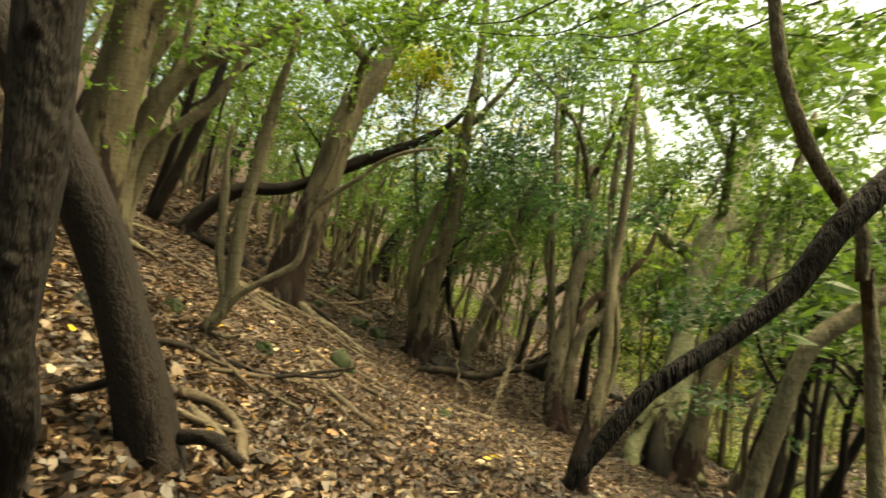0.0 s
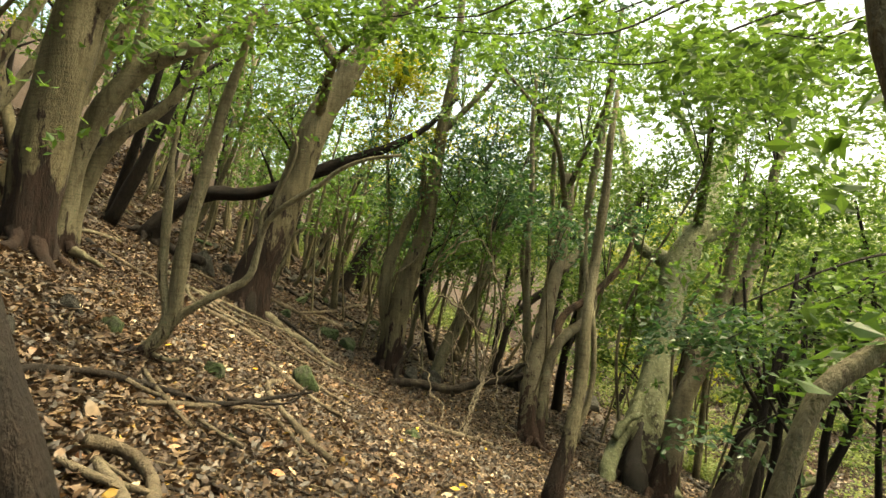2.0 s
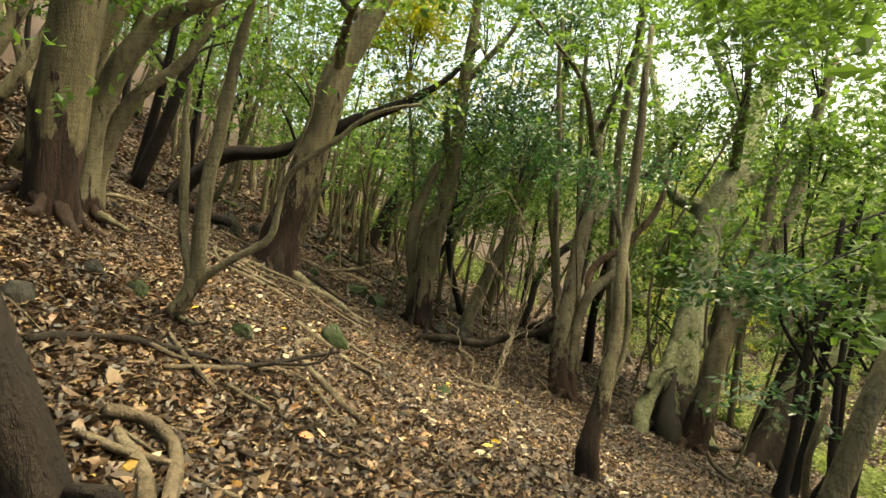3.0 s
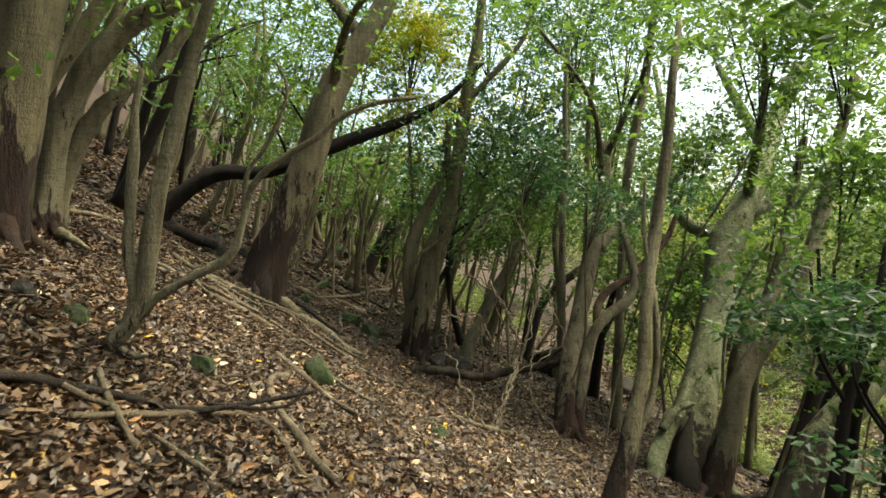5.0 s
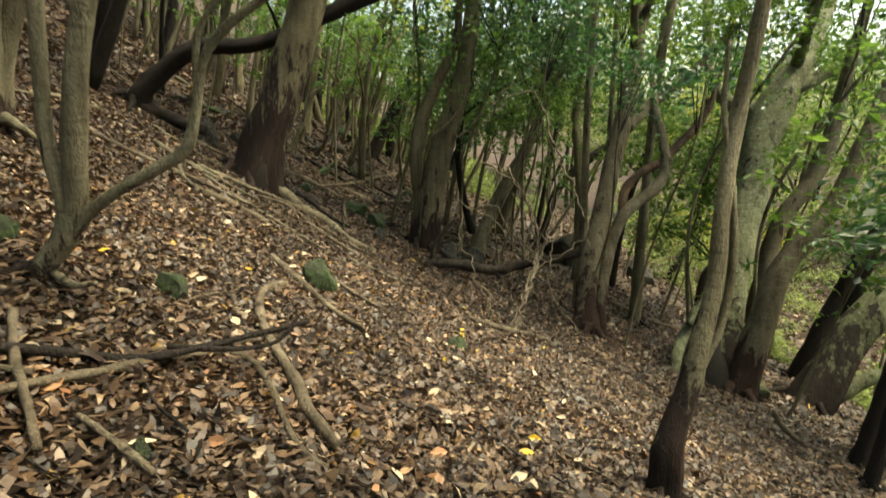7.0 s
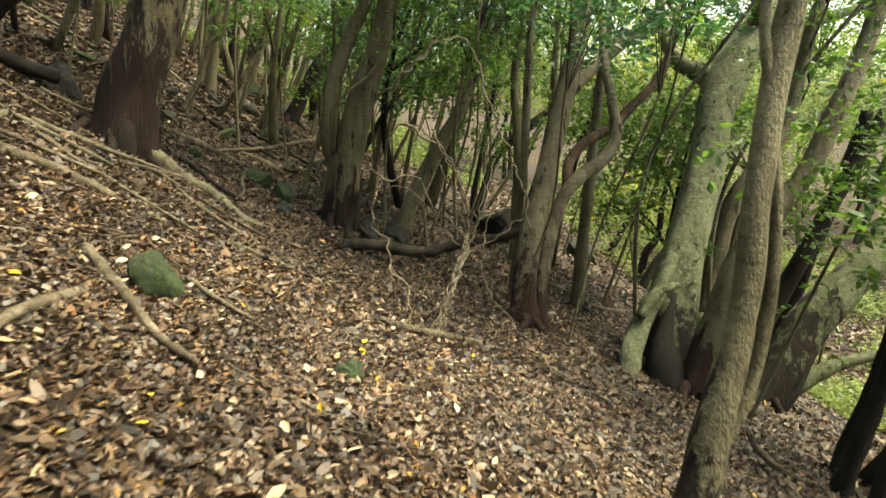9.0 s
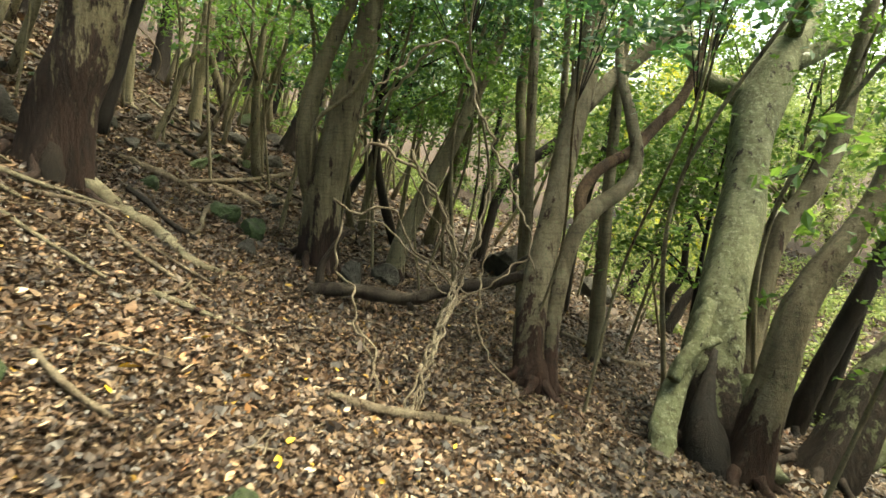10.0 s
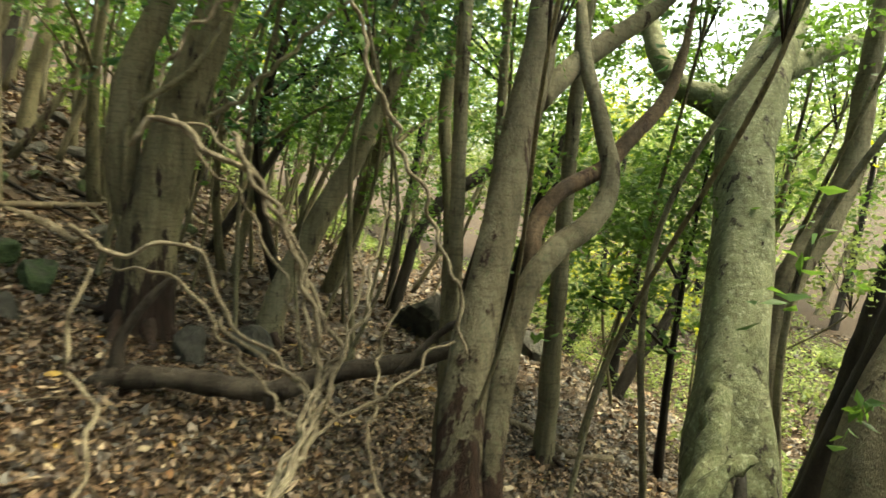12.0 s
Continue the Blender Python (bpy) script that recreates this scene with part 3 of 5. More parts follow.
# rot here darkens the lower trunk in place of the shadow it stands in
tree("leaning tree with dark grey smooth bark", BARK_TWIN, [
    ("trunk", [(4.64, 11.02, -2.56, 0.282), (4.79, 11.12, -2.1, 0.236), (5.05, 11.28, -1.33, 0.205), (5.3, 11.44, -0.57, 0.185), (5.75, 11.55, 0.06, 0.154), (6.17, 11.64, 0.6, 0.141), (6.54, 11.79, 1.38, 0.141), (6.88, 11.94, 2.15, 0.129), (7.17, 12.12, 2.99, 0.115), (7.46, 12.32, 3.91, 0.098), (7.9, 12.53, 4.99, 0.064)]),
], rot=1.3, leaves=1500)
# shadow on the lower trunk is painted with the rot colour
tree("curving tree with dark brown bark beside the hollow tree", BARK_TWIN, [
    ("trunk", [(5.94, 13.41, -3.04, 0.216), (6.08, 13.52, -2.33, 0.194), (6.27, 13.66, -1.38, 0.178), (6.44, 13.79, -0.52, 0.167), (6.66, 13.87, 0.04, 0.162), (7.08, 13.94, 0.64, 0.156), (7.43, 14.03, 1.32, 0.14), (7.6, 14.16, 2.18, 0.124), (7.82, 14.31, 3.13, 0.108), (8.11, 14.47, 4.24, 0.081)]),
], rot=1.6, leaves=1200)
tree("thick leaning tree with rough bark and mossy foot", BARK_LICHEN, [
    ("trunk", [(6.44, 12.19, -3.42, 0.419), (6.8, 12.29, -2.87, 0.371), (7.33, 12.46, -1.95, 0.323), (8.05, 12.59, -1.11, 0.297), (8.86, 12.71, -0.27, 0.274), (9.75, 12.86, 0.75, 0.242), (10.83, 13.07, 2.05, 0.193)]),
    ("limb", [(7.08, 12.24, -2.94, 0.161), (7.53, 12.26, -2.65, 0.129), (7.98, 12.26, -2.46, 0.097), (8.71, 12.22, -2.29, 0.071)]),
], rot=2.4, leaves=1200)
tree("huge old tree with smooth tan bark and a rotten cavity", BARK_TAN, [
    ("trunk", [(-4.01, 6.85, 1.39, 0.314), (-3.97, 6.84, 1.67, 0.27), (-3.91, 6.83, 2.12, 0.256), (-3.83, 6.82, 2.63, 0.256), (-3.72, 6.82, 3.19, 0.256), (-3.61, 6.81, 3.76, 0.251), (-3.5, 6.79, 4.37, 0.217), (-3.39, 6.78, 5.13, 0.169)]),
    ("limb", [(-3.61, 6.81, 3.76, 0.121), (-3.27, 6.8, 4.27, 0.096), (-2.73, 6.79, 4.79, 0.06)]),
], rot=1.5, leaves=2200)
tree("gnarled many-stemmed tree with grey bark", BARK_PALE, [
    ("trunk", [(-4.39, 8.16, 1.48, 0.222), (-4.36, 8.16, 1.7, 0.177), (-4.31, 8.15, 2.21, 0.143), (-4.23, 8.14, 2.72, 0.138), (-4.05, 8.13, 3.17, 0.143), (-3.81, 8.12, 3.58, 0.138), (-3.5, 8.12, 3.91, 0.123), (-3.07, 8.11, 4.17, 0.108), (-2.57, 8.11, 4.37, 0.089), (-1.95, 8.1, 4.8, 0.064)]),
    ("limb", [(-4.36, 8.36, 1.65, 0.112), (-4.29, 8.35, 2.17, 0.107), (-4.1, 8.34, 2.69, 0.107), (-3.85, 8.33, 3.06, 0.097), (-3.63, 8.33, 3.26, 0.076), (-3.32, 8.42, 3.52, 0.072), (-3, 8.42, 3.93, 0.062), (-2.75, 8.41, 4.46, 0.051)]),
    ("limb", [(-4.48, 8.06, 1.64, 0.073), (-4.45, 8.05, 2.2, 0.053), (-4.42, 8.04, 2.88, 0.034), (-4.25, 8.03, 3.38, 0.029), (-4.07, 8.12, 3.99, 0.034), (-3.9, 8.11, 4.62, 0.03)]),
    ("limb", [(-3.81, 8.12, 3.58, 0.074), (-3.63, 8.12, 4, 0.064), (-3.52, 8.11, 4.38, 0.059), (-3.4, 8.1, 4.95, 0.044)]),
    ("root", [(-4.45, 8.06, 1.57, 0.073), (-4.43, 7.86, 1.48, 0.051), (-4.4, 7.66, 1.42, 0.032)]),
    ("root", [(-4.14, 8.06, 1.58, 0.063), (-3.85, 7.86, 1.5, 0.037), (-3.58, 7.66, 1.41, 0.023)]),
    ("limb", [(-3.07, 8.11, 4.17, 0.06), (-2.6, 9.2, 5.0, 0.04), (-2.0, 10.2, 5.4, 0.02)]),
], rot=0.5, leaves=3400)
tree("small forked tree with thin crooked stems", BARK_PALE, [
    ("trunk", [(-2.03, 5.2, 0.74, 0.079), (-1.97, 5.2, 0.85, 0.067), (-1.86, 5.2, 0.97, 0.06), (-1.78, 5.2, 1.13, 0.054), (-1.76, 5.19, 1.38, 0.057), (-1.74, 5.19, 1.59, 0.057), (-1.69, 5.18, 1.87, 0.052), (-1.62, 5.18, 2.16, 0.05), (-1.54, 5.17, 2.51, 0.049), (-1.47, 5.17, 2.83, 0.044), (-1.37, 5.16, 3.15, 0.032), (-1.28, 5.15, 3.5, 0.023)]),
    ("limb", [(-1.9, 5.2, 0.94, 0.041), (-1.84, 5.2, 1.13, 0.038), (-1.88, 5.19, 1.41, 0.038), (-1.88, 5.19, 1.73, 0.038), (-1.86, 5.18, 2.08, 0.035), (-1.86, 5.17, 2.33, 0.025), (-1.82, 5.17, 2.61, 0.016)]),
    ("limb", [(-1.83, 5.2, 1.01, 0.044), (-1.7, 5.2, 1.14, 0.035), (-1.5, 5.19, 1.27, 0.03), (-1.33, 5.19, 1.36, 0.029), (-1.21, 5.19, 1.45, 0.029), (-1.15, 5.19, 1.68, 0.023), (-1.09, 5.18, 1.89, 0.023), (-0.93, 5.18, 2.05, 0.023), (-0.7, 5.18, 2.2, 0.021), (-0.55, 5.17, 2.33, 0.019), (-0.34, 5.17, 2.43, 0.016), (-0.06, 5.17, 2.48, 0.013)]),
    ("limb", [(-1.15, 5.19, 1.68, 0.019), (-1.13, 5.18, 1.96, 0.017), (-1, 5.18, 2.17, 0.014), (-0.89, 5.17, 2.49, 0.011), (-0.98, 5.17, 2.7, 0.008)]),
    ("root", [(-2, 5.2, 0.8, 0.025), (-2.06, 5.1, 0.79, 0.022), (-2.17, 5, 0.75, 0.012)]),
    ("root", [(-1.93, 5.2, 0.81, 0.023), (-1.73, 5.05, 0.79, 0.017), (-1.6, 5, 0.82, 0.012)]),
], rot=0.3, leaves=500)
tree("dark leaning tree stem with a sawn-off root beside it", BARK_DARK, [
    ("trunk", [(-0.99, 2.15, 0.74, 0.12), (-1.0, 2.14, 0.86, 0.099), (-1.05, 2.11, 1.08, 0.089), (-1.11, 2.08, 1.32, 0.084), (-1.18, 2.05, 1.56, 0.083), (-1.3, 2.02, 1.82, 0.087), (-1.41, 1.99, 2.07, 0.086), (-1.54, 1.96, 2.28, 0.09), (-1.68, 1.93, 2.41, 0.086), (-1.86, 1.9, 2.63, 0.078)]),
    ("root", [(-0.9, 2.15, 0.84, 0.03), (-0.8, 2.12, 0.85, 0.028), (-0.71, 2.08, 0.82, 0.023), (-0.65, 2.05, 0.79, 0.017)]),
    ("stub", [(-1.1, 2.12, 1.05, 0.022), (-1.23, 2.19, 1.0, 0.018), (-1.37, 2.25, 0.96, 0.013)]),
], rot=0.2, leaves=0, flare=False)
tree("pale leaning snag behind the fallen log", BARK_PALE, [
    ("trunk", [(0.79, 15.75, -1.37, 0.193), (0.85, 15.8, -1.04, 0.163), (1.01, 15.86, -0.57, 0.155), (1.28, 15.94, 0, 0.155), (1.55, 16.02, 0.57, 0.148), (1.83, 16.09, 1.1, 0.126), (2.1, 16.17, 1.71, 0.104), (2.46, 16.27, 2.48, 0.089), (2.73, 16.38, 3.23, 0.074), (2.99, 16.53, 4.27, 0.051)]),
], rot=0.2, leaves=1200)
tree("thin wavy upright pole tree", BARK_PALE, [
    ("trunk", [(3.37, 16.71, -2.22, 0.108), (3.37, 16.88, -1.22, 0.1), (3.39, 17.05, -0.16, 0.1), (3.35, 17.22, 0.78, 0.1), (3.25, 17.4, 1.84, 0.1), (3.34, 17.57, 2.89, 0.1), (3.5, 17.72, 3.85, 0.1), (3.6, 17.95, 5.22, 0.083), (3.72, 18.24, 7.02, 0.058)]),
], rot=0.2, leaves=1200)
tree("dark thin slanting tree stem", BARK_DARK, [
    ("trunk", [(2.92, 19.77, -1.83, 0.115), (3.14, 19.91, -0.9, 0.115), (3.41, 20.03, -0.09, 0.115), (4, 20.1, 0.59, 0.126), (4.66, 20.13, 1.08, 0.136), (5.39, 20.18, 1.7, 0.105)]),
], rot=0, leaves=350)
tree("dark thin slanting tree stem", BARK_DARK, [
    ("trunk", [(2.83, 20.23, -1.79, 0.076), (2.98, 20.38, -0.82, 0.076), (3.17, 20.55, 0.28, 0.07), (3.38, 20.74, 1.51, 0.065), (3.56, 20.98, 3.02, 0.054)]),
], rot=0, leaves=350)
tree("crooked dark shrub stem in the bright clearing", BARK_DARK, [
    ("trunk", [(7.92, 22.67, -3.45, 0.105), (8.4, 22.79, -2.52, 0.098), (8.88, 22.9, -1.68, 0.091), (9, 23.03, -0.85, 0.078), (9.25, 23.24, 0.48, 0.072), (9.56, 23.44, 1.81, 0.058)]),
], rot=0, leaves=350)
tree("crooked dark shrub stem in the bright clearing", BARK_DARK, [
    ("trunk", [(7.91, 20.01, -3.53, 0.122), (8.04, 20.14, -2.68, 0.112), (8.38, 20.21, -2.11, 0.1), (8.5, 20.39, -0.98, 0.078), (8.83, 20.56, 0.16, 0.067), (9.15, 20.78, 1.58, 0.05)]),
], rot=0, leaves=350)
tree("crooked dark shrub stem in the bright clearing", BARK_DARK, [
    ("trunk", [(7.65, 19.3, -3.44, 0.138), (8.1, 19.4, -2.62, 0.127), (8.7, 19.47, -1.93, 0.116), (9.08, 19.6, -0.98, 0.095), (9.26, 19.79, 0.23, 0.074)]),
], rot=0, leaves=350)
tree("fallen arching tree with dark bark", BARK_DARK, [
    ("trunk", [(-5.9, 13.99, 1.76, 0.222), (-5.73, 13.98, 2.12, 0.203), (-5.27, 13.97, 2.55, 0.176), (-4.81, 13.97, 2.88, 0.166), (-4.34, 13.97, 3.03, 0.157), (-3.63, 13.97, 3.05, 0.138), (-2.81, 13.96, 3.32, 0.138), (-1.99, 13.95, 3.7, 0.138), (-1.17, 13.95, 4.01, 0.12), (-0.47, 13.94, 4.33, 0.092), (0.23, 13.94, 4.76, 0.065), (0.92, 13.92, 5.49, 0.041)]),
    ("root", [(-5.84, 13.99, 1.88, 0.157), (-5.2, 13.89, 1.69, 0.128), (-4.48, 13.69, 1.47, 0.09)]),
], rot=0.2, leaves=500)
tree("thin forest tree rising from the leafy slope", BARK_DARK, [
    ("trunk", [(-2.67, 24.69, 0.5, 0.273), (-2.32, 24.68, 1.28, 0.222), (-1.73, 24.66, 2.39, 0.205), (-1, 24.64, 3.5, 0.154), (-0.82, 24.62, 5.04, 0.119)]),
], rot=0, leaves=250)
tree("thin forest tree rising from the leafy slope", BARK_DARK, [
    ("trunk", [(-2.17, 27.48, 1.25, 0.191), (-1.83, 27.46, 2.49, 0.172), (-1.27, 27.43, 4.22, 0.134), (-0.94, 27.4, 5.7, 0.096)]),
], rot=0, leaves=250)
tree("thin forest tree rising from the leafy slope", BARK_DARK, [
    ("trunk", [(-5.13, 27.47, 1.91, 0.134), (-5.06, 27.44, 3.63, 0.115), (-4.68, 27.41, 5.36, 0.105), (-4.28, 27.38, 6.84, 0.086), (-4.58, 27.35, 8.8, 0.067)]),
], rot=0, leaves=250)
tree("thin forest tree rising from the leafy slope", BARK_TAN, [
    ("trunk", [(-4.4, 27.46, 2.18, 0.153), (-3.95, 27.44, 3.42, 0.134), (-3.5, 27.41, 5.15, 0.115), (-2.03, 27.41, 5.43, 0.096)]),
], rot=0, leaves=250)
tree("thin forest tree rising from the leafy slope", BARK_TAN, [
    ("trunk", [(-3.67, 27.46, 2.44, 0.115), (-3.23, 27.43, 4.17, 0.096), (-2.77, 27.41, 5.41, 0.086), (-1.58, 27.38, 6.67, 0.067)]),
], rot=0, leaves=250)
tree("thin forest tree rising from the leafy slope", BARK_DARK, [
    ("trunk", [(-9.4, 23.51, 4.02, 0.211), (-9.13, 23.48, 5.49, 0.179), (-9.06, 23.46, 6.95, 0.147), (-9.21, 23.42, 8.82, 0.114)]),
], rot=0, leaves=250)
tree("thin forest tree rising from the leafy slope", BARK_DARK, [
    ("trunk", [(-9.51, 27.41, 4.99, 0.211), (-9.29, 27.4, 5.98, 0.191), (-8.48, 27.37, 7.72, 0.134), (-8.17, 27.33, 9.93, 0.115)]),
], rot=0, leaves=250)
tree("thin forest tree rising from the leafy slope", BARK_DARK, [
    ("trunk", [(-10.78, 24.85, 4.82, 0.138), (-10.6, 24.82, 6.37, 0.138), (-10.53, 24.8, 7.92, 0.121), (-10.81, 24.76, 10.12, 0.104)]),
], rot=0, leaves=250)
tree("thin forest tree rising from the leafy slope", BARK_TAN, [
    ("trunk", [(-6.72, 22.46, 2.57, 0.124), (-6.58, 22.43, 4.56, 0.108), (-6.22, 22.4, 6.16, 0.093), (-6.08, 22.36, 8.14, 0.069)]),
], rot=0, leaves=250)
tree("thin forest tree rising from the leafy slope", BARK_TAN, [
    ("trunk", [(-6.32, 19.2, 2.23, 0.118), (-6.09, 19.18, 3.08, 0.111), (-5.88, 19.16, 4.42, 0.098), (-5.59, 19.13, 6.1, 0.085), (-5.39, 19.09, 8.12, 0.066)]),
], rot=0, leaves=250)
tree("thin forest tree rising from the leafy slope", BARK_TAN, [
    ("trunk", [(-6.88, 26.58, 2.8, 0.111), (-6.69, 26.54, 4.7, 0.111), (-6.27, 26.51, 6.61, 0.093), (-5.37, 26.47, 8.77, 0.074)]),
], rot=0, leaves=250)
tree("thin forest tree rising from the leafy slope", BARK_TAN, [
    ("trunk", [(-4.34, 21.42, 1.26, 0.186), (-4.28, 21.53, 1.95, 0.142), (-4.17, 21.69, 2.92, 0.131), (-3.98, 21.84, 3.89, 0.12), (-3.87, 22.06, 5.28, 0.087)]),
], rot=0, leaves=250)
tree("thin forest tree rising from the leafy slope", BARK_PALE, [
    ("trunk", [(-3.89, 17.55, 0.91, 0.066), (-3.54, 17.64, 1.59, 0.066), (-3.34, 17.75, 2.32, 0.062), (-3.04, 17.78, 2.64, 0.057), (-2.9, 17.92, 3.58, 0.049)]),
], rot=0, leaves=250)
tree("thin forest tree rising from the leafy slope", BARK_DARK, [
    ("trunk", [(-6.67, 25.33, 2.64, 0.296), (-6.57, 25.44, 3.32, 0.242), (-6.42, 25.6, 4.35, 0.202), (-6.19, 25.84, 5.88, 0.148)]),
], rot=0, leaves=250)
tree("thin forest tree rising from the leafy slope", BARK_DARK, [
    ("trunk", [(-6.06, 29.57, 2.46, 0.199), (-5.99, 29.81, 3.93, 0.166), (-5.71, 30.11, 5.83, 0.133), (-5.33, 30.41, 7.73, 0.1)]),
], rot=0, leaves=250)
tree("thin forest tree rising from the leafy slope", BARK_DARK, [
    ("trunk", [(-5.56, 31.65, 2.29, 0.308), (-5.23, 31.8, 3.34, 0.236), (-4.68, 32, 4.73, 0.2), (-3.54, 32.07, 5.69, 0.163), (-1.94, 32.08, 6.43, 0.127)]),
], rot=0, leaves=250)
tree("thin forest tree rising from the leafy slope", BARK_PALE, [
    ("trunk", [(-5.35, 19.1, 1.73, 0.091), (-5.25, 19.27, 2.77, 0.082), (-5.1, 19.43, 3.82, 0.073)]),
], rot=0, leaves=250)
tree("thin forest tree rising from the leafy slope", BARK_PALE, [
    ("trunk", [(-5.18, 19.59, 1.65, 0.105), (-5.14, 19.77, 2.74, 0.095), (-5.1, 19.97, 3.94, 0.086)]),
], rot=0, leaves=250)
tree("thin forest tree rising from the leafy slope", BARK_DARK, [
    ("trunk", [(-8.54, 24.21, 3.61, 0.161), (-8.4, 24.34, 4.48, 0.136), (-8.19, 24.54, 5.74, 0.112)]),
], rot=0, leaves=250)
tree("thin forest tree rising from the leafy slope", BARK_DARK, [
    ("trunk", [(-4.68, 32.92, 1.92, 0.134), (-4.12, 33.22, 4, 0.134), (-3.67, 33.48, 5.71, 0.115), (-2.84, 33.67, 7.19, 0.086)]),
], rot=0, leaves=250)
tree("thin forest tree rising from the leafy slope", BARK_TAN, [
    ("trunk", [(-7.67, 33.51, 4.12, 0.134), (-6.97, 33.7, 5.6, 0.115), (-6.29, 34.07, 8.04, 0.096)]),
], rot=0, leaves=250)
tree("slender leaning stem in the downhill thicket", BARK_DARK, [
    ("trunk", [(7.7, 14.46, -3.59, 0.19), (8.09, 14.44, -2.37, 0.171), (8.55, 14.42, -1.14, 0.161), (9, 14.4, 0.09, 0.143), (9.57, 14.37, 1.57, 0.123)]),
], rot=0, leaves=500)
tree("slender leaning stem in the downhill thicket", BARK_DARK, [
    ("trunk", [(9.1, 15.82, -4.19, 0.231), (9.41, 15.8, -3.03, 0.189), (9.71, 15.78, -1.68, 0.158), (10.07, 15.75, -0.06, 0.136), (10.36, 15.72, 1.56, 0.115)]),
], rot=0, leaves=500)
tree("slender upright tree in the downhill thicket", BARK_PALE, [
    ("trunk", [(4.12, 14.48, -2.45, 0.129), (4.14, 14.48, 0.94, 0.086), (4.16, 14.46, 2.41, 0.086), (4.25, 14.43, 3.64, 0.105), (4.52, 14.4, 5.36, 0.096), (4.66, 14.38, 6.72, 0.076), (4.81, 14.36, 8.07, 0.058)]),
], rot=0, leaves=900)
tree("slender upright tree in the downhill thicket", BARK_PALE, [
    ("trunk", [(2.65, 13.5, -1.98, 0.106), (2.67, 13.5, 0.05, 0.071), (2.61, 13.46, 2.09, 0.066), (2.63, 13.44, 3.45, 0.062), (2.58, 13.41, 4.8, 0.053), (2.62, 13.39, 5.94, 0.044)]),
], rot=0, leaves=900)
tree("slender upright tree in the downhill thicket", BARK_PALE, [
    ("trunk", [(3.59, 15.49, -2.26, 0.108), (3.61, 15.49, 0.34, 0.072), (3.58, 15.46, 2.45, 0.062), (3.56, 15.42, 4.43, 0.062), (3.65, 15.39, 6.15, 0.051)]),
], rot=0, leaves=900)
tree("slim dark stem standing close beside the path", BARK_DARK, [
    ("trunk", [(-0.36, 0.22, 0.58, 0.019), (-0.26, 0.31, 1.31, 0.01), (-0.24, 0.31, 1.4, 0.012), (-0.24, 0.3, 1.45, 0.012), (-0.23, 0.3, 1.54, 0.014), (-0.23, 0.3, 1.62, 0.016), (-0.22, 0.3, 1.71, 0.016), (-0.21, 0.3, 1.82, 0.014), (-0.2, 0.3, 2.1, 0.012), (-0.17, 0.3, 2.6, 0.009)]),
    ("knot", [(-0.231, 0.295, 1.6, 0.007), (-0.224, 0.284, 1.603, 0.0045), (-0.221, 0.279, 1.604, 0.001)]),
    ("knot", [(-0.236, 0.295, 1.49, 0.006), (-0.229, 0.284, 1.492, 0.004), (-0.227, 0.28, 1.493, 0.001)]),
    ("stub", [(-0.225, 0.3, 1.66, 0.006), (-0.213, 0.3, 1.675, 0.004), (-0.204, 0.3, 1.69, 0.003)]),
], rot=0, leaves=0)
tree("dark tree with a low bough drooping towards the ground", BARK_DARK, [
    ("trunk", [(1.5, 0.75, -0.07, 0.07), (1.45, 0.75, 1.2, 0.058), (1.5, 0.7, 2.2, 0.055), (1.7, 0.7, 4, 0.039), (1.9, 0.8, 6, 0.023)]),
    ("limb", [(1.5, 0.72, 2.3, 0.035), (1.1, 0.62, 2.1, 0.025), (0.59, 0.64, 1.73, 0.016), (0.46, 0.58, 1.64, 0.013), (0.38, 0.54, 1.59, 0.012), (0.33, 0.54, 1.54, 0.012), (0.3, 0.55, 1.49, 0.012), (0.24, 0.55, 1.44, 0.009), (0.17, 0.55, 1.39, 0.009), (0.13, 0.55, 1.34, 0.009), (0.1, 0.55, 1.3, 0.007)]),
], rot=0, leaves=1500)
tree("crooked pale stem in the downhill thicket", BARK_PALE, [
    ("trunk", [(0.684, 0.892, 0.027, 0.018), (0.634, 0.892, 1.379, 0.012), (0.613, 0.892, 1.5, 0.0105), (0.613, 0.892, 1.571, 0.0111), (0.57, 0.892, 1.629, 0.0105), (0.52, 0.885, 1.7, 0.0105), (0.477, 0.885, 1.814, 0.0105), (0.463, 0.885, 1.914, 0.0099), (0.434, 0.878, 2.014, 0.0099), (0.398, 0.878, 2.307, 0.0084)]),
], rot=0, leaves=0)
tree("crooked pale stem in the downhill thicket", BARK_PALE, [
    ("trunk", [(1.12, 2.31, -0.2, 0.053), (1.17, 2.31, 0.39, 0.046), (1.21, 2.3, 0.61, 0.042), (1.28, 2.3, 0.83, 0.037), (1.35, 2.29, 1.07, 0.034), (1.44, 2.29, 1.25, 0.036), (1.59, 2.28, 1.37, 0.037), (1.78, 2.28, 1.5, 0.03)]),
], rot=0, leaves=300)
tree("crooked pale stem in the downhill thicket", BARK_PALE, [
    ("trunk", [(1.24, 2.41, -0.23, 0.018), (1.29, 2.41, 0.43, 0.016), (1.25, 2.4, 0.66, 0.014), (1.25, 2.4, 0.88, 0.012), (1.3, 2.39, 1.05, 0.012)]),
], rot=0, leaves=300)

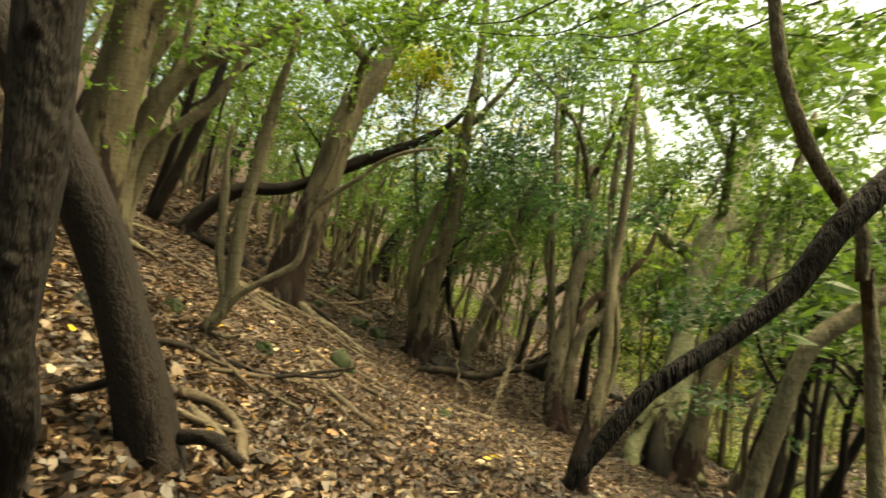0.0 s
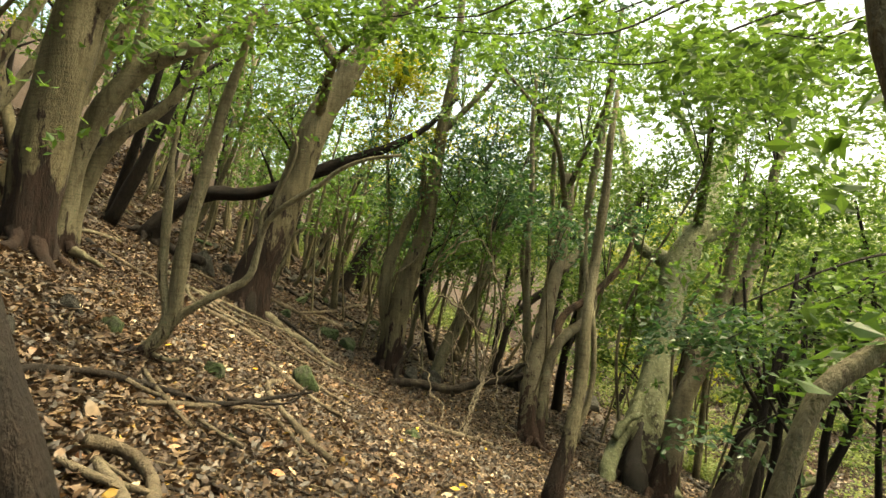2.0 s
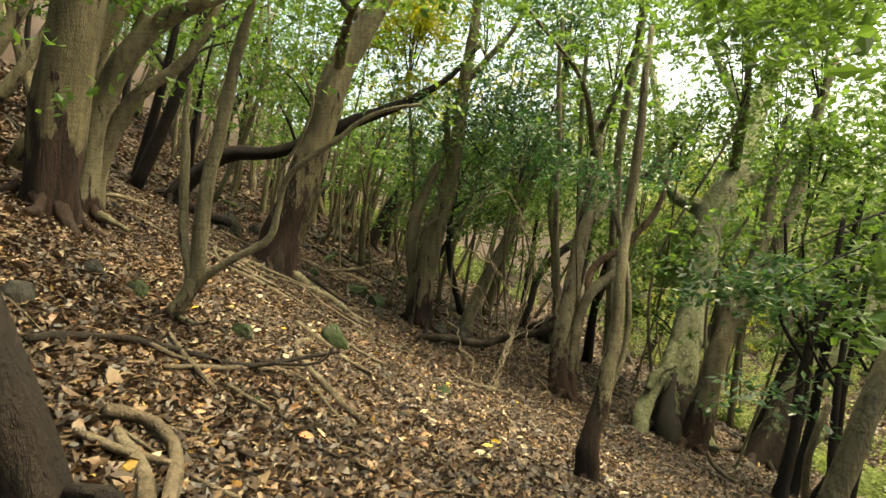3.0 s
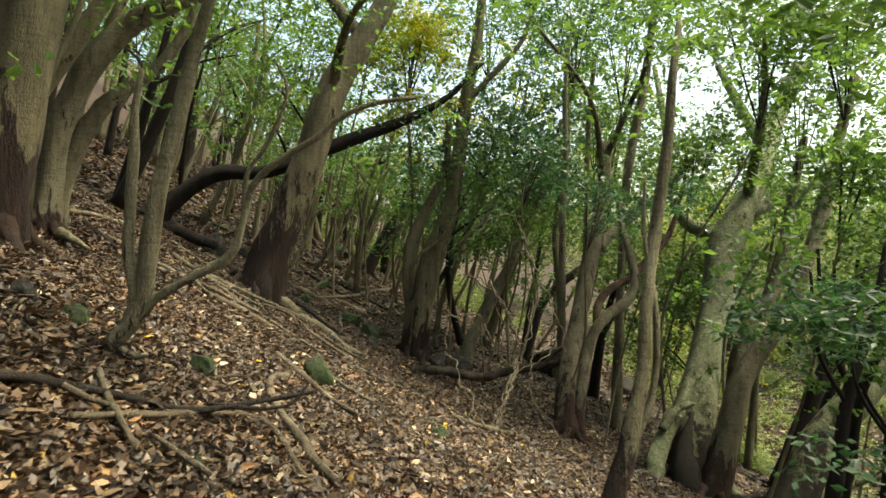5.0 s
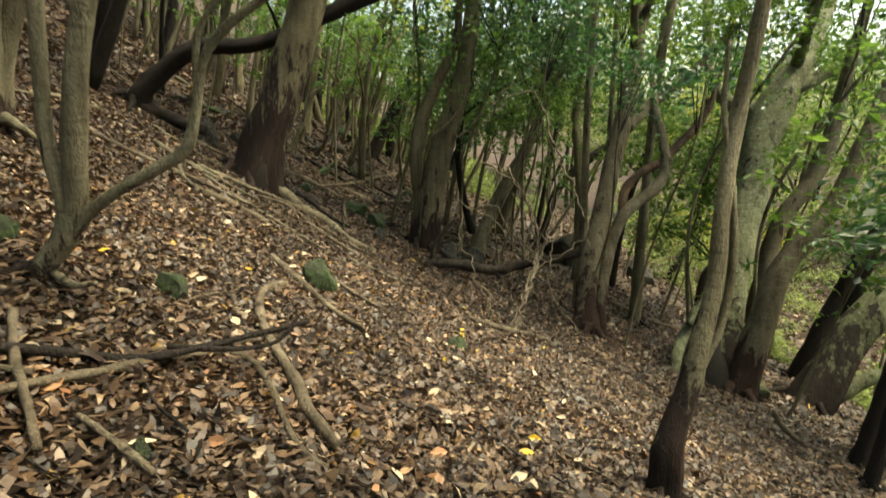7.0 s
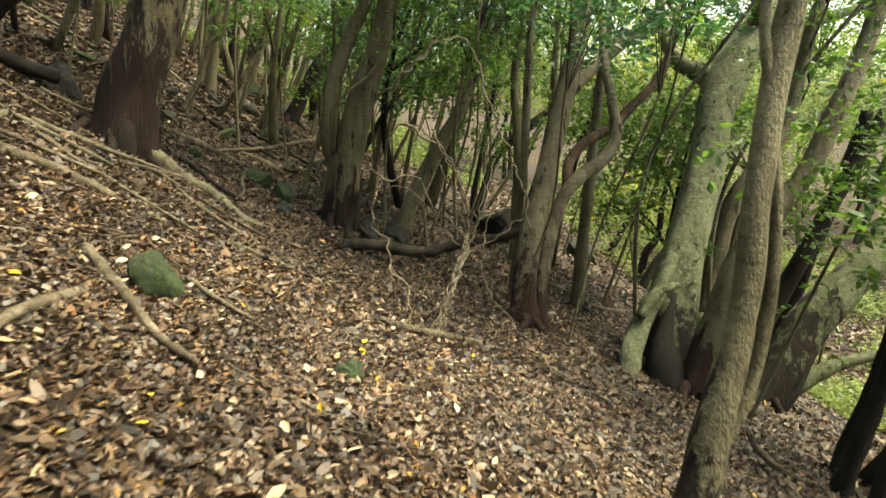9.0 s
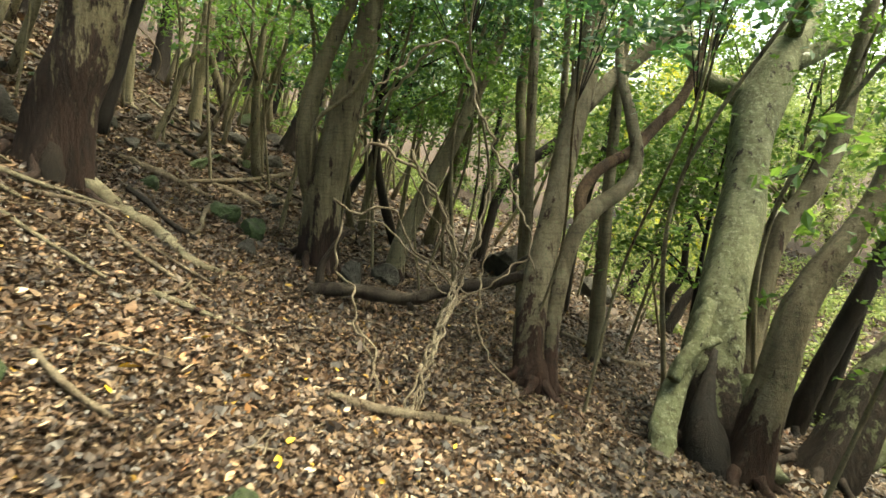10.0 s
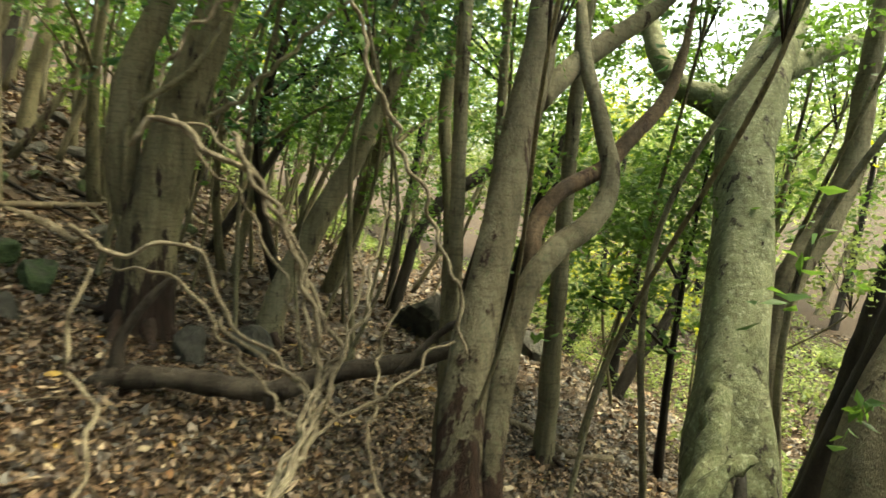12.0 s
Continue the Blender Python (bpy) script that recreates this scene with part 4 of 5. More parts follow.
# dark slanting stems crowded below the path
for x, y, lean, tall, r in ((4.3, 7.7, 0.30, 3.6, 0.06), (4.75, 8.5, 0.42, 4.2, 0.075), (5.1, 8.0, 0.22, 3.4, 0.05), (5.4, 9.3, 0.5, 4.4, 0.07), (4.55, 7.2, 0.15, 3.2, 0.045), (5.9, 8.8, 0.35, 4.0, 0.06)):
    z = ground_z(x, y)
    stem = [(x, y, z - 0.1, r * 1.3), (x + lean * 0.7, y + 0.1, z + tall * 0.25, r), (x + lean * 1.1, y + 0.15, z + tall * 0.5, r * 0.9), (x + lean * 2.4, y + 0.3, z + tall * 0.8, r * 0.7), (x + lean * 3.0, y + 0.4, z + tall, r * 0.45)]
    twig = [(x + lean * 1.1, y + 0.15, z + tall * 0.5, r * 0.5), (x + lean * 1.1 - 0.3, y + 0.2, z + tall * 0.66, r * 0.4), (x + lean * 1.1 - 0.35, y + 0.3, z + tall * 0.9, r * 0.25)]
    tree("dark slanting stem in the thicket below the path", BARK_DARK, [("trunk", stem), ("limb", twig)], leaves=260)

# ---- log, vines and sticks ----
log("dark fallen log lying across the slope", [
    [(-0.3, 13.18, -0.95, 0.122), (-0.13, 13.18, -0.87, 0.101), (0.25, 13.15, -0.88, 0.084), (0.67, 13.12, -0.92, 0.084), (1.06, 13.08, -0.96, 0.095), (1.44, 13.07, -0.86, 0.084), (1.85, 13.06, -0.75, 0.078), (2.27, 13.04, -0.69, 0.078), (2.67, 13.13, -0.58, 0.068)],
    [(2.09, 12.89, -0.75, 0.027), (2.24, 12.9, -0.59, 0.03), (2.44, 12.92, -0.41, 0.033), (2.61, 12.92, -0.31, 0.035)],
    [(1.03, 13.09, -0.94, 0.062), (1.07, 13.05, -1.11, 0.039)],
    [(-0.13, 13.17, -0.94, 0.073), (-0.14, 13.23, -0.6, 0.05), (0.07, 13.27, -0.25, 0.034), (0.24, 13.29, -0.07, 0.022)],
])
woody("fallen_branch", "branch", "dark crooked dead branch lying on the leaf litter", BARK_DARK, [
    [(-1.8, 3.3, 1.02, 0.019), (-1.81, 3.57, 0.98, 0.021), (-1.75, 3.98, 0.89, 0.024), (-1.58, 4.34, 0.75, 0.022), (-1.31, 4.75, 0.55, 0.020), (-1.06, 5.04, 0.52, 0.017), (-0.7, 5.4, 0.52, 0.012)],
    [(-1.31, 4.75, 0.55, 0.013), (-1.12, 4.49, 0.49, 0.009), (-0.9, 4.3, 0.46, 0.006)],
    [(-1.24, 4.9, 0.55, 0.014), (-0.98, 5.04, 0.49, 0.013), (-0.8, 5.13, 0.50, 0.010), (-0.71, 5.2, 0.61, 0.007)],
], 9, 0.2)
vine("braid of twisted bare vines hanging over the fallen log", [
    [(0.78, 9.42, -1.23, 0.0093), (0.99, 9.84, -1.06, 0.0104), (1.13, 10.18, -0.83, 0.0122), (1.29, 10.62, -0.53, 0.0133), (1.43, 10.95, -0.33, 0.0145), (1.45, 11.09, -0.1, 0.0145), (1.34, 11.17, 0.34, 0.0133), (1.16, 11.24, 0.68, 0.0133), (1.01, 11.29, 0.87, 0.0145), (0.63, 11.35, 1.08, 0.0145), (0.48, 11.34, 0.95, 0.0104)],
    [(0.62, 9.54, -1.22, 0.0064), (0.94, 9.95, -1.03, 0.0081), (1.1, 10.24, -0.76, 0.0099), (1.31, 10.63, -0.48, 0.011), (1.41, 10.96, -0.28, 0.0116), (1.53, 11.09, -0.05, 0.0116), (1.4, 11.2, 0.23, 0.0116), (1.21, 11.23, 0.63, 0.0116), (1.03, 11.3, 0.97, 0.0133), (0.93, 11.32, 1.04, 0.0104)],
    [(0.95, 9.84, -1.1, 0.007), (1.15, 10.23, -0.8, 0.0087), (1.24, 10.63, -0.53, 0.0093), (1.45, 10.96, -0.28, 0.0116), (1.6, 11.1, 0.05, 0.0104), (1.72, 11.35, 0.33, 0.0093), (1.82, 11.6, 0.68, 0.0075)],
    [(0.24, 11.29, 0.55, 0.0116), (0.44, 11.25, 0.41, 0.0116), (0.69, 11.24, 0.47, 0.0104), (0.89, 11.21, 0.35, 0.0104), (1.05, 11.15, 0.08, 0.0104), (1.3, 11.09, -0.16, 0.0104), (1.45, 11.01, -0.29, 0.0087)],
    [(0.95, 11.17, 0.13, 0.0075), (1.13, 11.12, -0.06, 0.0075), (1.41, 11.07, -0.23, 0.0087), (1.55, 10.94, -0.32, 0.007)],
    [(0.67, 9.48, -1.26, 0.0052), (0.91, 9.84, -1.1, 0.007), (1.1, 10.12, -0.89, 0.0075), (1.26, 10.51, -0.59, 0.0093), (1.4, 10.9, -0.34, 0.0099), (1.49, 11.08, -0.15, 0.0104), (1.4, 11.13, 0.09, 0.0087), (1.29, 11.2, 0.49, 0.0087), (1.11, 11.31, 0.77, 0.0104), (0.88, 11.37, 1.01, 0.0087), (0.67, 11.39, 1.06, 0.0075)],
    [(0.83, 9.47, -1.22, 0.0052), (1.03, 9.95, -1.03, 0.007), (1.16, 10.35, -0.71, 0.0087), (1.35, 10.69, -0.42, 0.0093), (1.44, 11.02, -0.24, 0.0099), (1.57, 11.15, -0.01, 0.0087), (1.63, 11.23, 0.23, 0.0075), (1.67, 11.39, 0.58, 0.0058)],
    [(0.67, 11.46, 1.14, 0.0075), (0.88, 11.39, 0.81, 0.0075), (1.14, 11.32, 0.52, 0.0075), (1.3, 11.19, 0.13, 0.0075), (1.48, 11.08, -0.15, 0.0075)],
    [(1.35, 10.96, -0.33, 0.007), (1.1, 11.1, -0.16, 0.0075), (0.9, 11.17, 0.13, 0.0075), (0.64, 11.22, 0.32, 0.0075), (0.44, 11.24, 0.33, 0.0058)],
    [(2.17, 11.35, -0.04, 0.0075), (1.87, 11.14, -0.21, 0.0075), (1.52, 10.94, -0.35, 0.0087), (1.3, 10.72, -0.56, 0.0081)],
])
vine("thin bare vine trailing from the log to the ground", [
    [(0.68, 9.93, -1.01, 0.0081), (0.67, 10.29, -0.69, 0.0087), (0.5, 10.64, -0.52, 0.0093), (0.43, 10.99, -0.25, 0.0099), (0.31, 11.12, -0.16, 0.0087), (0.25, 11.17, 0.11, 0.0087), (0.31, 11.3, 0.3, 0.0075)],
    [(0.61, 9.94, -1, 0.0058), (0.67, 10.18, -0.78, 0.0064), (0.51, 10.64, -0.54, 0.0081)],
])
vine("thin bare vine trailing past the twin trees", [
    [(2.5, 11.24, -1.77, 0.011), (2.46, 11.26, -1.65, 0.011), (2.2, 11.25, -1.54, 0.011), (2.04, 11.35, -1.33, 0.011), (1.85, 11.6, -1.11, 0.0099), (1.8, 11.96, -0.83, 0.0104), (1.88, 12.33, -0.43, 0.011), (2.01, 12.48, -0.07, 0.0093)],
])
vine("long hanging vine looping down from the canopy", [
    [(0.41, 12.02, 1.33, 0.0099), (0.68, 12.06, 1.73, 0.0116), (1.01, 12.1, 2.07, 0.0128), (1.37, 12.09, 2.2, 0.0128), (1.54, 12.06, 2.06, 0.0128), (1.66, 11.98, 1.65, 0.0128), (1.81, 11.9, 1.27, 0.0128), (2.04, 11.8, 0.78, 0.0128), (2.28, 11.69, 0.18, 0.0116), (2.37, 11.62, -0.2, 0.0099)],
])
vine("thin dark vine climbing across the fluted trunk", [
    [(-0.58, 14.82, 0.4, 0.0191), (-0.1, 14.91, 1.15, 0.0215), (0.47, 14.94, 1.57, 0.0215), (1.03, 15, 2.16, 0.0215), (1.68, 15.07, 2.84, 0.0191), (2.08, 15.09, 3.18, 0.0168)],
])
stick("pale dead stick lying on the leaf litter", [
    [(0.37, 9.72, -0.84, 0.027), (0.6, 9.73, -0.93, 0.038), (0.79, 9.75, -0.99, 0.039), (1.11, 9.88, -1.11, 0.04), (1.63, 10.12, -1.31, 0.03)],
])
stick("pale barkless branch lying on the slope beside a mossy stone", [
    [(-1.76, 8.37, 0.2, 0.033), (-1.48, 8.01, 0.12, 0.038), (-1.26, 7.76, 0.04, 0.033), (-1.01, 7.44, -0.03, 0.031), (-0.82, 7.23, -0.08, 0.026), (-0.62, 7.09, -0.13, 0.016)],
])
stick("thin fallen stick on the leaf litter", [
    [(-1.17, 8.7, -0.13, 0.023), (-0.85, 8.44, -0.23, 0.02), (-0.57, 8.29, -0.33, 0.015)],
])
stick("bent dead branch lying on the leaf litter", [
    [(-1.41, 7.57, 0.13, 0.032), (-1.37, 6.73, 0.25, 0.03), (-1.14, 6.01, 0.24, 0.031), (-0.93, 5.61, 0.21, 0.032), (-0.75, 5.28, 0.18, 0.032), (-0.62, 4.98, 0.18, 0.032), (-0.43, 4.68, 0.16, 0.021)],
])
stick("thin dead twig on the leaf litter", [
    [(-1.33, 4.88, 0.5, 0.008), (-1.23, 5.19, 0.41, 0.011), (-1.07, 5.72, 0.26, 0.013)],
])
stick("thin dead stick lying on the leaf litter", [
    [(-1.65, 4.18, 0.78, 0.013), (-1.53, 4.2, 0.71, 0.013), (-1.42, 4.27, 0.65, 0.011)],
])
stick("thin dead stick lying on the leaf litter", [
    [(-1.76, 4.67, 0.75, 0.016), (-1.51, 4.32, 0.69, 0.016), (-1.31, 4.08, 0.63, 0.014), (-1.14, 3.87, 0.59, 0.013)],
])
stick("thin dead stick lying on the leaf litter", [
    [(-1.19, 4.14, 0.56, 0.011), (-1.05, 4.09, 0.5, 0.013), (-0.87, 3.98, 0.45, 0.012)],
])
stick("pale bare twig poking out of the leaf litter", [
    [(-2.69, 15.59, 0.27, 0.033), (-2.27, 18.22, 0.11, 0.047), (-2.07, 20.55, 0.07, 0.054), (-1.62, 24.1, -0.02, 0.053)],
])
stick("fallen branch beside the old tree", [
    [(-3.53, 15.21, 0.66, 0.059), (-2.97, 15.39, 0.38, 0.078), (-2.57, 15.42, 0.17, 0.07), (-2.29, 15.57, 0.03, 0.044)],
])
stick("fallen branch beside the old tree", [
    [(-3.11, 9.81, 0.72, 0.047), (-2.89, 10.1, 0.56, 0.055), (-2.59, 10.21, 0.39, 0.057), (-2.33, 10.27, 0.24, 0.04)],
])
stick("fallen stick beside the mossy rocks", [
    [(-2.54, 16.62, 0.17, 0.039), (-2.07, 16.65, -0.06, 0.07), (-1.64, 16.47, -0.28, 0.069)],
])
stick("thin dark root crossing the leaf litter", [
    [(3.81, 15.43, -2.22, 0.048), (4.22, 15.17, -2.38, 0.056), (4.55, 14.73, -2.48, 0.054), (5.31, 15.03, -2.71, 0.056)],
])
stick("thin fallen twig on the slope", [
    [(-1.45, 3.92, 0.71, 0.015), (-1.09, 5.35, 0.31, 0.02), (-0.57, 4.58, 0.21, 0.015), (-0.43, 4.47, 0.17, 0.012)],
])
stick("pale fallen stick near the dark stem", [
    [(-1.14, 2.83, 0.73, 0.022), (-0.93, 2.61, 0.67, 0.025), (-0.78, 2.31, 0.65, 0.024)],
])
stick("curved pale dead branch beside the dark stem", [
    [(-1.22, 2.9, 0.79, 0.024), (-1.12, 3.0, 0.73, 0.026), (-1.0, 2.95, 0.67, 0.027), (-0.9, 2.8, 0.64, 0.027), (-0.78, 2.46, 0.62, 0.024)],
    [(-1.22, 2.7, 0.78, 0.012), (-1.05, 2.68, 0.72, 0.014), (-0.86, 2.72, 0.65, 0.012)],
])
stick("white broken stick standing out of the litter", [
    [(3.84, 8.66, -1.54, 0.025), (3.93, 8.6, -1.71, 0.033), (4.21, 8.52, -1.94, 0.033), (4.54, 8.4, -2.28, 0.033)],
])

# ---- rocks ----
rock("mossy green stone half sunk in leaf litter", ROCK_MOSS, (-1.24, 8.19), 0.47, 0.39)
rock("small mossy stone in the leaf litter", ROCK_MOSS, (0.14, 7.71), 0.19, 0.16)
rock("mossy green stone half sunk in leaf litter", ROCK_MOSS, (-1.63, 5.87), 0.26, 0.23)
rock("low mossy stone in the leaf litter", ROCK_MOSS, (-2.38, 5.46), 0.20, 0.17)
rock("small mossy stone in the leaf litter", ROCK_MOSS, (-0.99, 4.14), 0.09, 0.11)
rock("flat mossy rock on the slope", ROCK_MOSS, (-1.87, 14.90), 0.58, 0.37)
rock("flat mossy rock on the slope", ROCK_MOSS, (-1.38, 14.73), 0.50, 0.47)
rock("small grey rock on the slope", ROCK_GREY, (-1.24, 13.79), 0.30, 0.29)
rock("dark grey rock behind the fallen log", ROCK_GREY, (0.17, 14.34), 0.49, 0.48)
rock("dark grey rock behind the fallen log", ROCK_GREY, (0.67, 15.18), 0.54, 0.40)
rock("dark boulder behind the fallen log", ROCK_GREY, (3.38, 18.87), 1.14, 1.15)
rock("dark rock on the downhill slope", ROCK_GREY, (6.14, 20.10), 1.13, 0.92)
rock("flat mossy rock on the slope", ROCK_MOSS, (-3.92, 25.83), 1.09, 0.61)
rock("flat grey rock on the slope", ROCK_GREY, (-3.53, 21.90), 0.73, 0.42)
rock("dark rock on the slope", ROCK_GREY, (-4.08, 20.64), 0.40, 0.38)
rock("flat grey rock on the slope", ROCK_GREY, (-4.34, 16.05), 0.54, 0.23)
rock("grey rock on the slope", ROCK_GREY, (-4.52, 15.60), 0.34, 0.38)
rock("grey rock below the arching tree", ROCK_GREY, (-4.63, 14.12), 0.72, 0.62)
rock("rounded grey rock on the slope", ROCK_GREY, (-2.22, 3.83), 0.22, 0.20)
rock("low dark rock on the slope", ROCK_GREY, (-2.66, 5.35), 0.22, 0.19)
rock("low mossy stone in the leaf litter", ROCK_MOSS, (-2.39, 5.51), 0.23, 0.18)
rock("small mossy stone in the leaf litter", ROCK_MOSS, (0.17, 7.80), 0.23, 0.17)
rock("flat grey rock on the slope", ROCK_GREY, (-2.43, 21.41), 0.71, 0.41)
rock("flat grey rock on the slope", ROCK_GREY, (-3.14, 25.51), 0.83, 0.42)
rock("flat grey rock on the slope", ROCK_GREY, (-4.52, 18.72), 0.46, 0.24)
rock("flat grey rock on the slope", ROCK_GREY, (-4.83, 24.30), 0.66, 0.39)

# ---- understorey ----
sapling((0.99, 14.43, 4.17), (0.44, 15.63), 1.84, 3000, LEAF_DARK, 0.12)
sapling((1.70, 13.95, 2.67), (1.27, 15.15), 1.30, 1000, LEAF_GREEN, 0.11)
sapling((0.16, 15.44, 3.28), (-0.28, 16.64), 1.19, 600, LEAF_GREEN, 0.12)
sapling((2.09, 15.41, 5.05), (1.42, 16.61), 1.59, 2700, LEAF_DARK, 0.12)
sapling((-1.26, 17.39, 6.06), (-1.91, 18.59), 1.21, 900, LEAF_GREEN, 0.12)
sapling((-4.99, 16.41, 5.25), (-5.36, 17.61), 1.84, 1000, LEAF_GREEN, 0.12)
sapling((-3.18, 16.39, 6.44), (-3.77, 17.59), 1.84, 1500, LEAF_GREEN, 0.12)
sapling((-4.72, 14.39, 6.35), (-5.22, 15.59), 1.60, 1200, LEAF_GREEN, 0.12)
sapling((-5.12, 19.42, 4.49), (-5.40, 20.62), 1.53, 900, LEAF_GREEN, 0.12)
sapling((-7.07, 15.38, 6.66), (-7.48, 16.58), 1.59, 2100, LEAF_GREEN, 0.12)
sapling((-0.48, 14.59, 6.16), (-1.18, 15.79), 1.06, 5400, LEAF_YELLOW, 0.1)
sapling((-0.39, 14.82, 4.65), (-0.94, 16.02), 0.89, 1920, LEAF_YELLOW, 0.1)
sapling((1.17, 18.35, 8.33), (0.20, 19.55), 1.93, 2700, LEAF_GREEN, 0.14)
sapling((-1.80, 15.37, 7.20), (-2.54, 16.57), 1.45, 1100, LEAF_GREEN, 0.12)
sapling((2.67, 10.96, 2.35), (2.26, 12.16), 0.63, 475, LEAF_DARK, 0.11)
sapling((3.46, 10.45, 2.42), (3.03, 11.65), 0.68, 570, LEAF_DARK, 0.11)
sapling((1.90, 12.44, 3.28), (1.42, 13.64), 0.62, 720, LEAF_DARK, 0.11)
bough((2.39, 5.07, 1.24), 0.31, 520, LEAF_DARK, 0.075)
bough((2.48, 4.78, 1.17), 0.22, 380, LEAF_DARK, 0.075)
bough((2.41, 3.47, 1.26), 0.27, 500, LEAF_GREEN, 0.07)
bough((2.55, 3.80, 1.51), 0.29, 520, LEAF_GREEN, 0.07)
bough((1.86, 3.60, 0.74), 0.15, 160, LEAF_DARK, 0.06)
sapling((5.79, 12.40, 5.56), (4.95, 13.60), 1.56, 3400, LEAF_GREEN, 0.12)
sapling((6.68, 11.40, 5.52), (5.82, 12.60), 1.42, 3200, LEAF_GREEN, 0.12)
sapling((7.47, 13.42, 4.70), (6.65, 14.62), 1.36, 1800, LEAF_GREEN, 0.12)
sapling((4.43, 15.38, 6.70), (3.52, 16.58), 2.25, 2400, LEAF_GREEN, 0.12)
sapling((2.76, 14.38, 6.79), (1.89, 15.58), 1.72, 2850, LEAF_DARK, 0.12)
sapling((5.78, 14.43, 3.92), (5.10, 15.63), 1.10, 2375, LEAF_GREEN, 0.12)
sapling((5.80, 9.45, 2.77), (5.26, 10.65), 0.68, 1900, LEAF_GREEN, 0.1)
sapling((4.23, 16.41, 4.93), (3.50, 17.61), 1.56, 3325, LEAF_GREEN, 0.12)
sapling((1.56, 19.25, 2.01), (1.22, 20.45), 1.23, 2100, LEAF_GREEN, 0.1)
sapling((2.30, 18.28, 2.63), (1.87, 19.48), 1.25, 2400, LEAF_GREEN, 0.1)
sapling((4.01, 19.06, 1.97), (3.60, 20.26), 1.35, 1300, LEAF_GREEN, 0.11)
sapling((2.95, 18.87, 0.36), (2.73, 20.07), 0.98, 1200, LEAF_GREEN, 0.1)
sapling((6.67, 16.67, 1.01), (6.26, 17.87), 0.93, 1500, LEAF_GREEN, 0.1)
sapling((8.74, 16.58, 1.39), (8.20, 17.78), 0.93, 1300, LEAF_LIME_LIT, 0.1)
sapling((8.81, 15.35, 0.17), (8.39, 16.55), 0.85, 900, LEAF_LIME_LIT, 0.1)
sapling((-0.36, 21.72, 3.77), (-0.80, 22.92), 1.56, 2100, LEAF_GREEN, 0.11)
sapling((-3.00, 25.05, 4.24), (-3.35, 26.25), 1.70, 1800, LEAF_GREEN, 0.13)
sapling((1.04, 19.57, 3.69), (0.55, 20.77), 1.35, 2100, LEAF_GREEN, 0.11)
sapling((9.86, 17.75, 2.77), (9.14, 18.95), 1.25, 1500, LEAF_LIME_LIT, 0.1)
sapling((7.64, 23.30, -1.43), (7.45, 24.50), 1.70, 1800, LEAF_LIME_LIT, 0.14)
sapling((10.63, 25.14, -1.26), (10.29, 26.34), 2.08, 2100, LEAF_YELLOW, 0.15)
sapling((10.80, 26.85, -3.15), (10.65, 28.05), 2.28, 2100, LEAF_LIME_LIT, 0.15)
sapling((10.21, 16.84, -2.47), (9.98, 18.04), 1.02, 1200, LEAF_LIME_LIT, 0.11)
sapling((10.14, 20.50, 0.03), (9.68, 21.70), 1.97, 1800, LEAF_LIME_LIT, 0.15)
sapling((8.61, 21.51, -0.67), (8.30, 22.71), 1.89, 1500, LEAF_LIME_LIT, 0.15)
bough((1.04, 3.36, 2.84), 0.39, 500, LEAF_GREEN, 0.075)
bough((0.35, 3.56, 2.96), 0.31, 260, LEAF_GREEN, 0.07)
bough((2.06, 3.15, 2.81), 0.36, 420, LEAF_GREEN, 0.075)
bough((1.06, 4.48, 3.27), 0.24, 150, LEAF_DARK, 0.07)

sapling((2.4, 16.5, 3.6), (2.1, 17.4), 1.35, 2600, LEAF_DARK, 0.11)
sapling((7.6, 17.2, 3.4), (7.0, 18.2), 1.5, 2400, LEAF_GREEN, 0.12)
sapling((9.4, 16.4, 3.6), (8.8, 17.4), 1.5, 2400, LEAF_GREEN, 0.12)
sapling((6.0, 18.6, 4.0), (5.4, 19.6), 1.5, 2200, LEAF_GREEN, 0.12)
sapling((11.2, 15.0, 2.4), (10.6, 16.0), 1.4, 2400, LEAF_GREEN, 0.12)
bough((0.75, 4.2, 3.15), 0.7, 1100, LEAF_GREEN, 0.08)
bough((1.5, 3.9, 2.9), 0.7, 1100, LEAF_GREEN, 0.08)
bough((-0.1, 4.9, 3.5), 0.7, 1100, LEAF_GREEN, 0.08)
bough((2.3, 4.4, 3.1), 0.7, 1000, LEAF_GREEN, 0.08)
bough((-1.0, 5.2, 3.5), 0.7, 900, LEAF_GREEN, 0.08)
bough((3.2, 4.8, 3.2), 0.7, 900, LEAF_GREEN, 0.08)

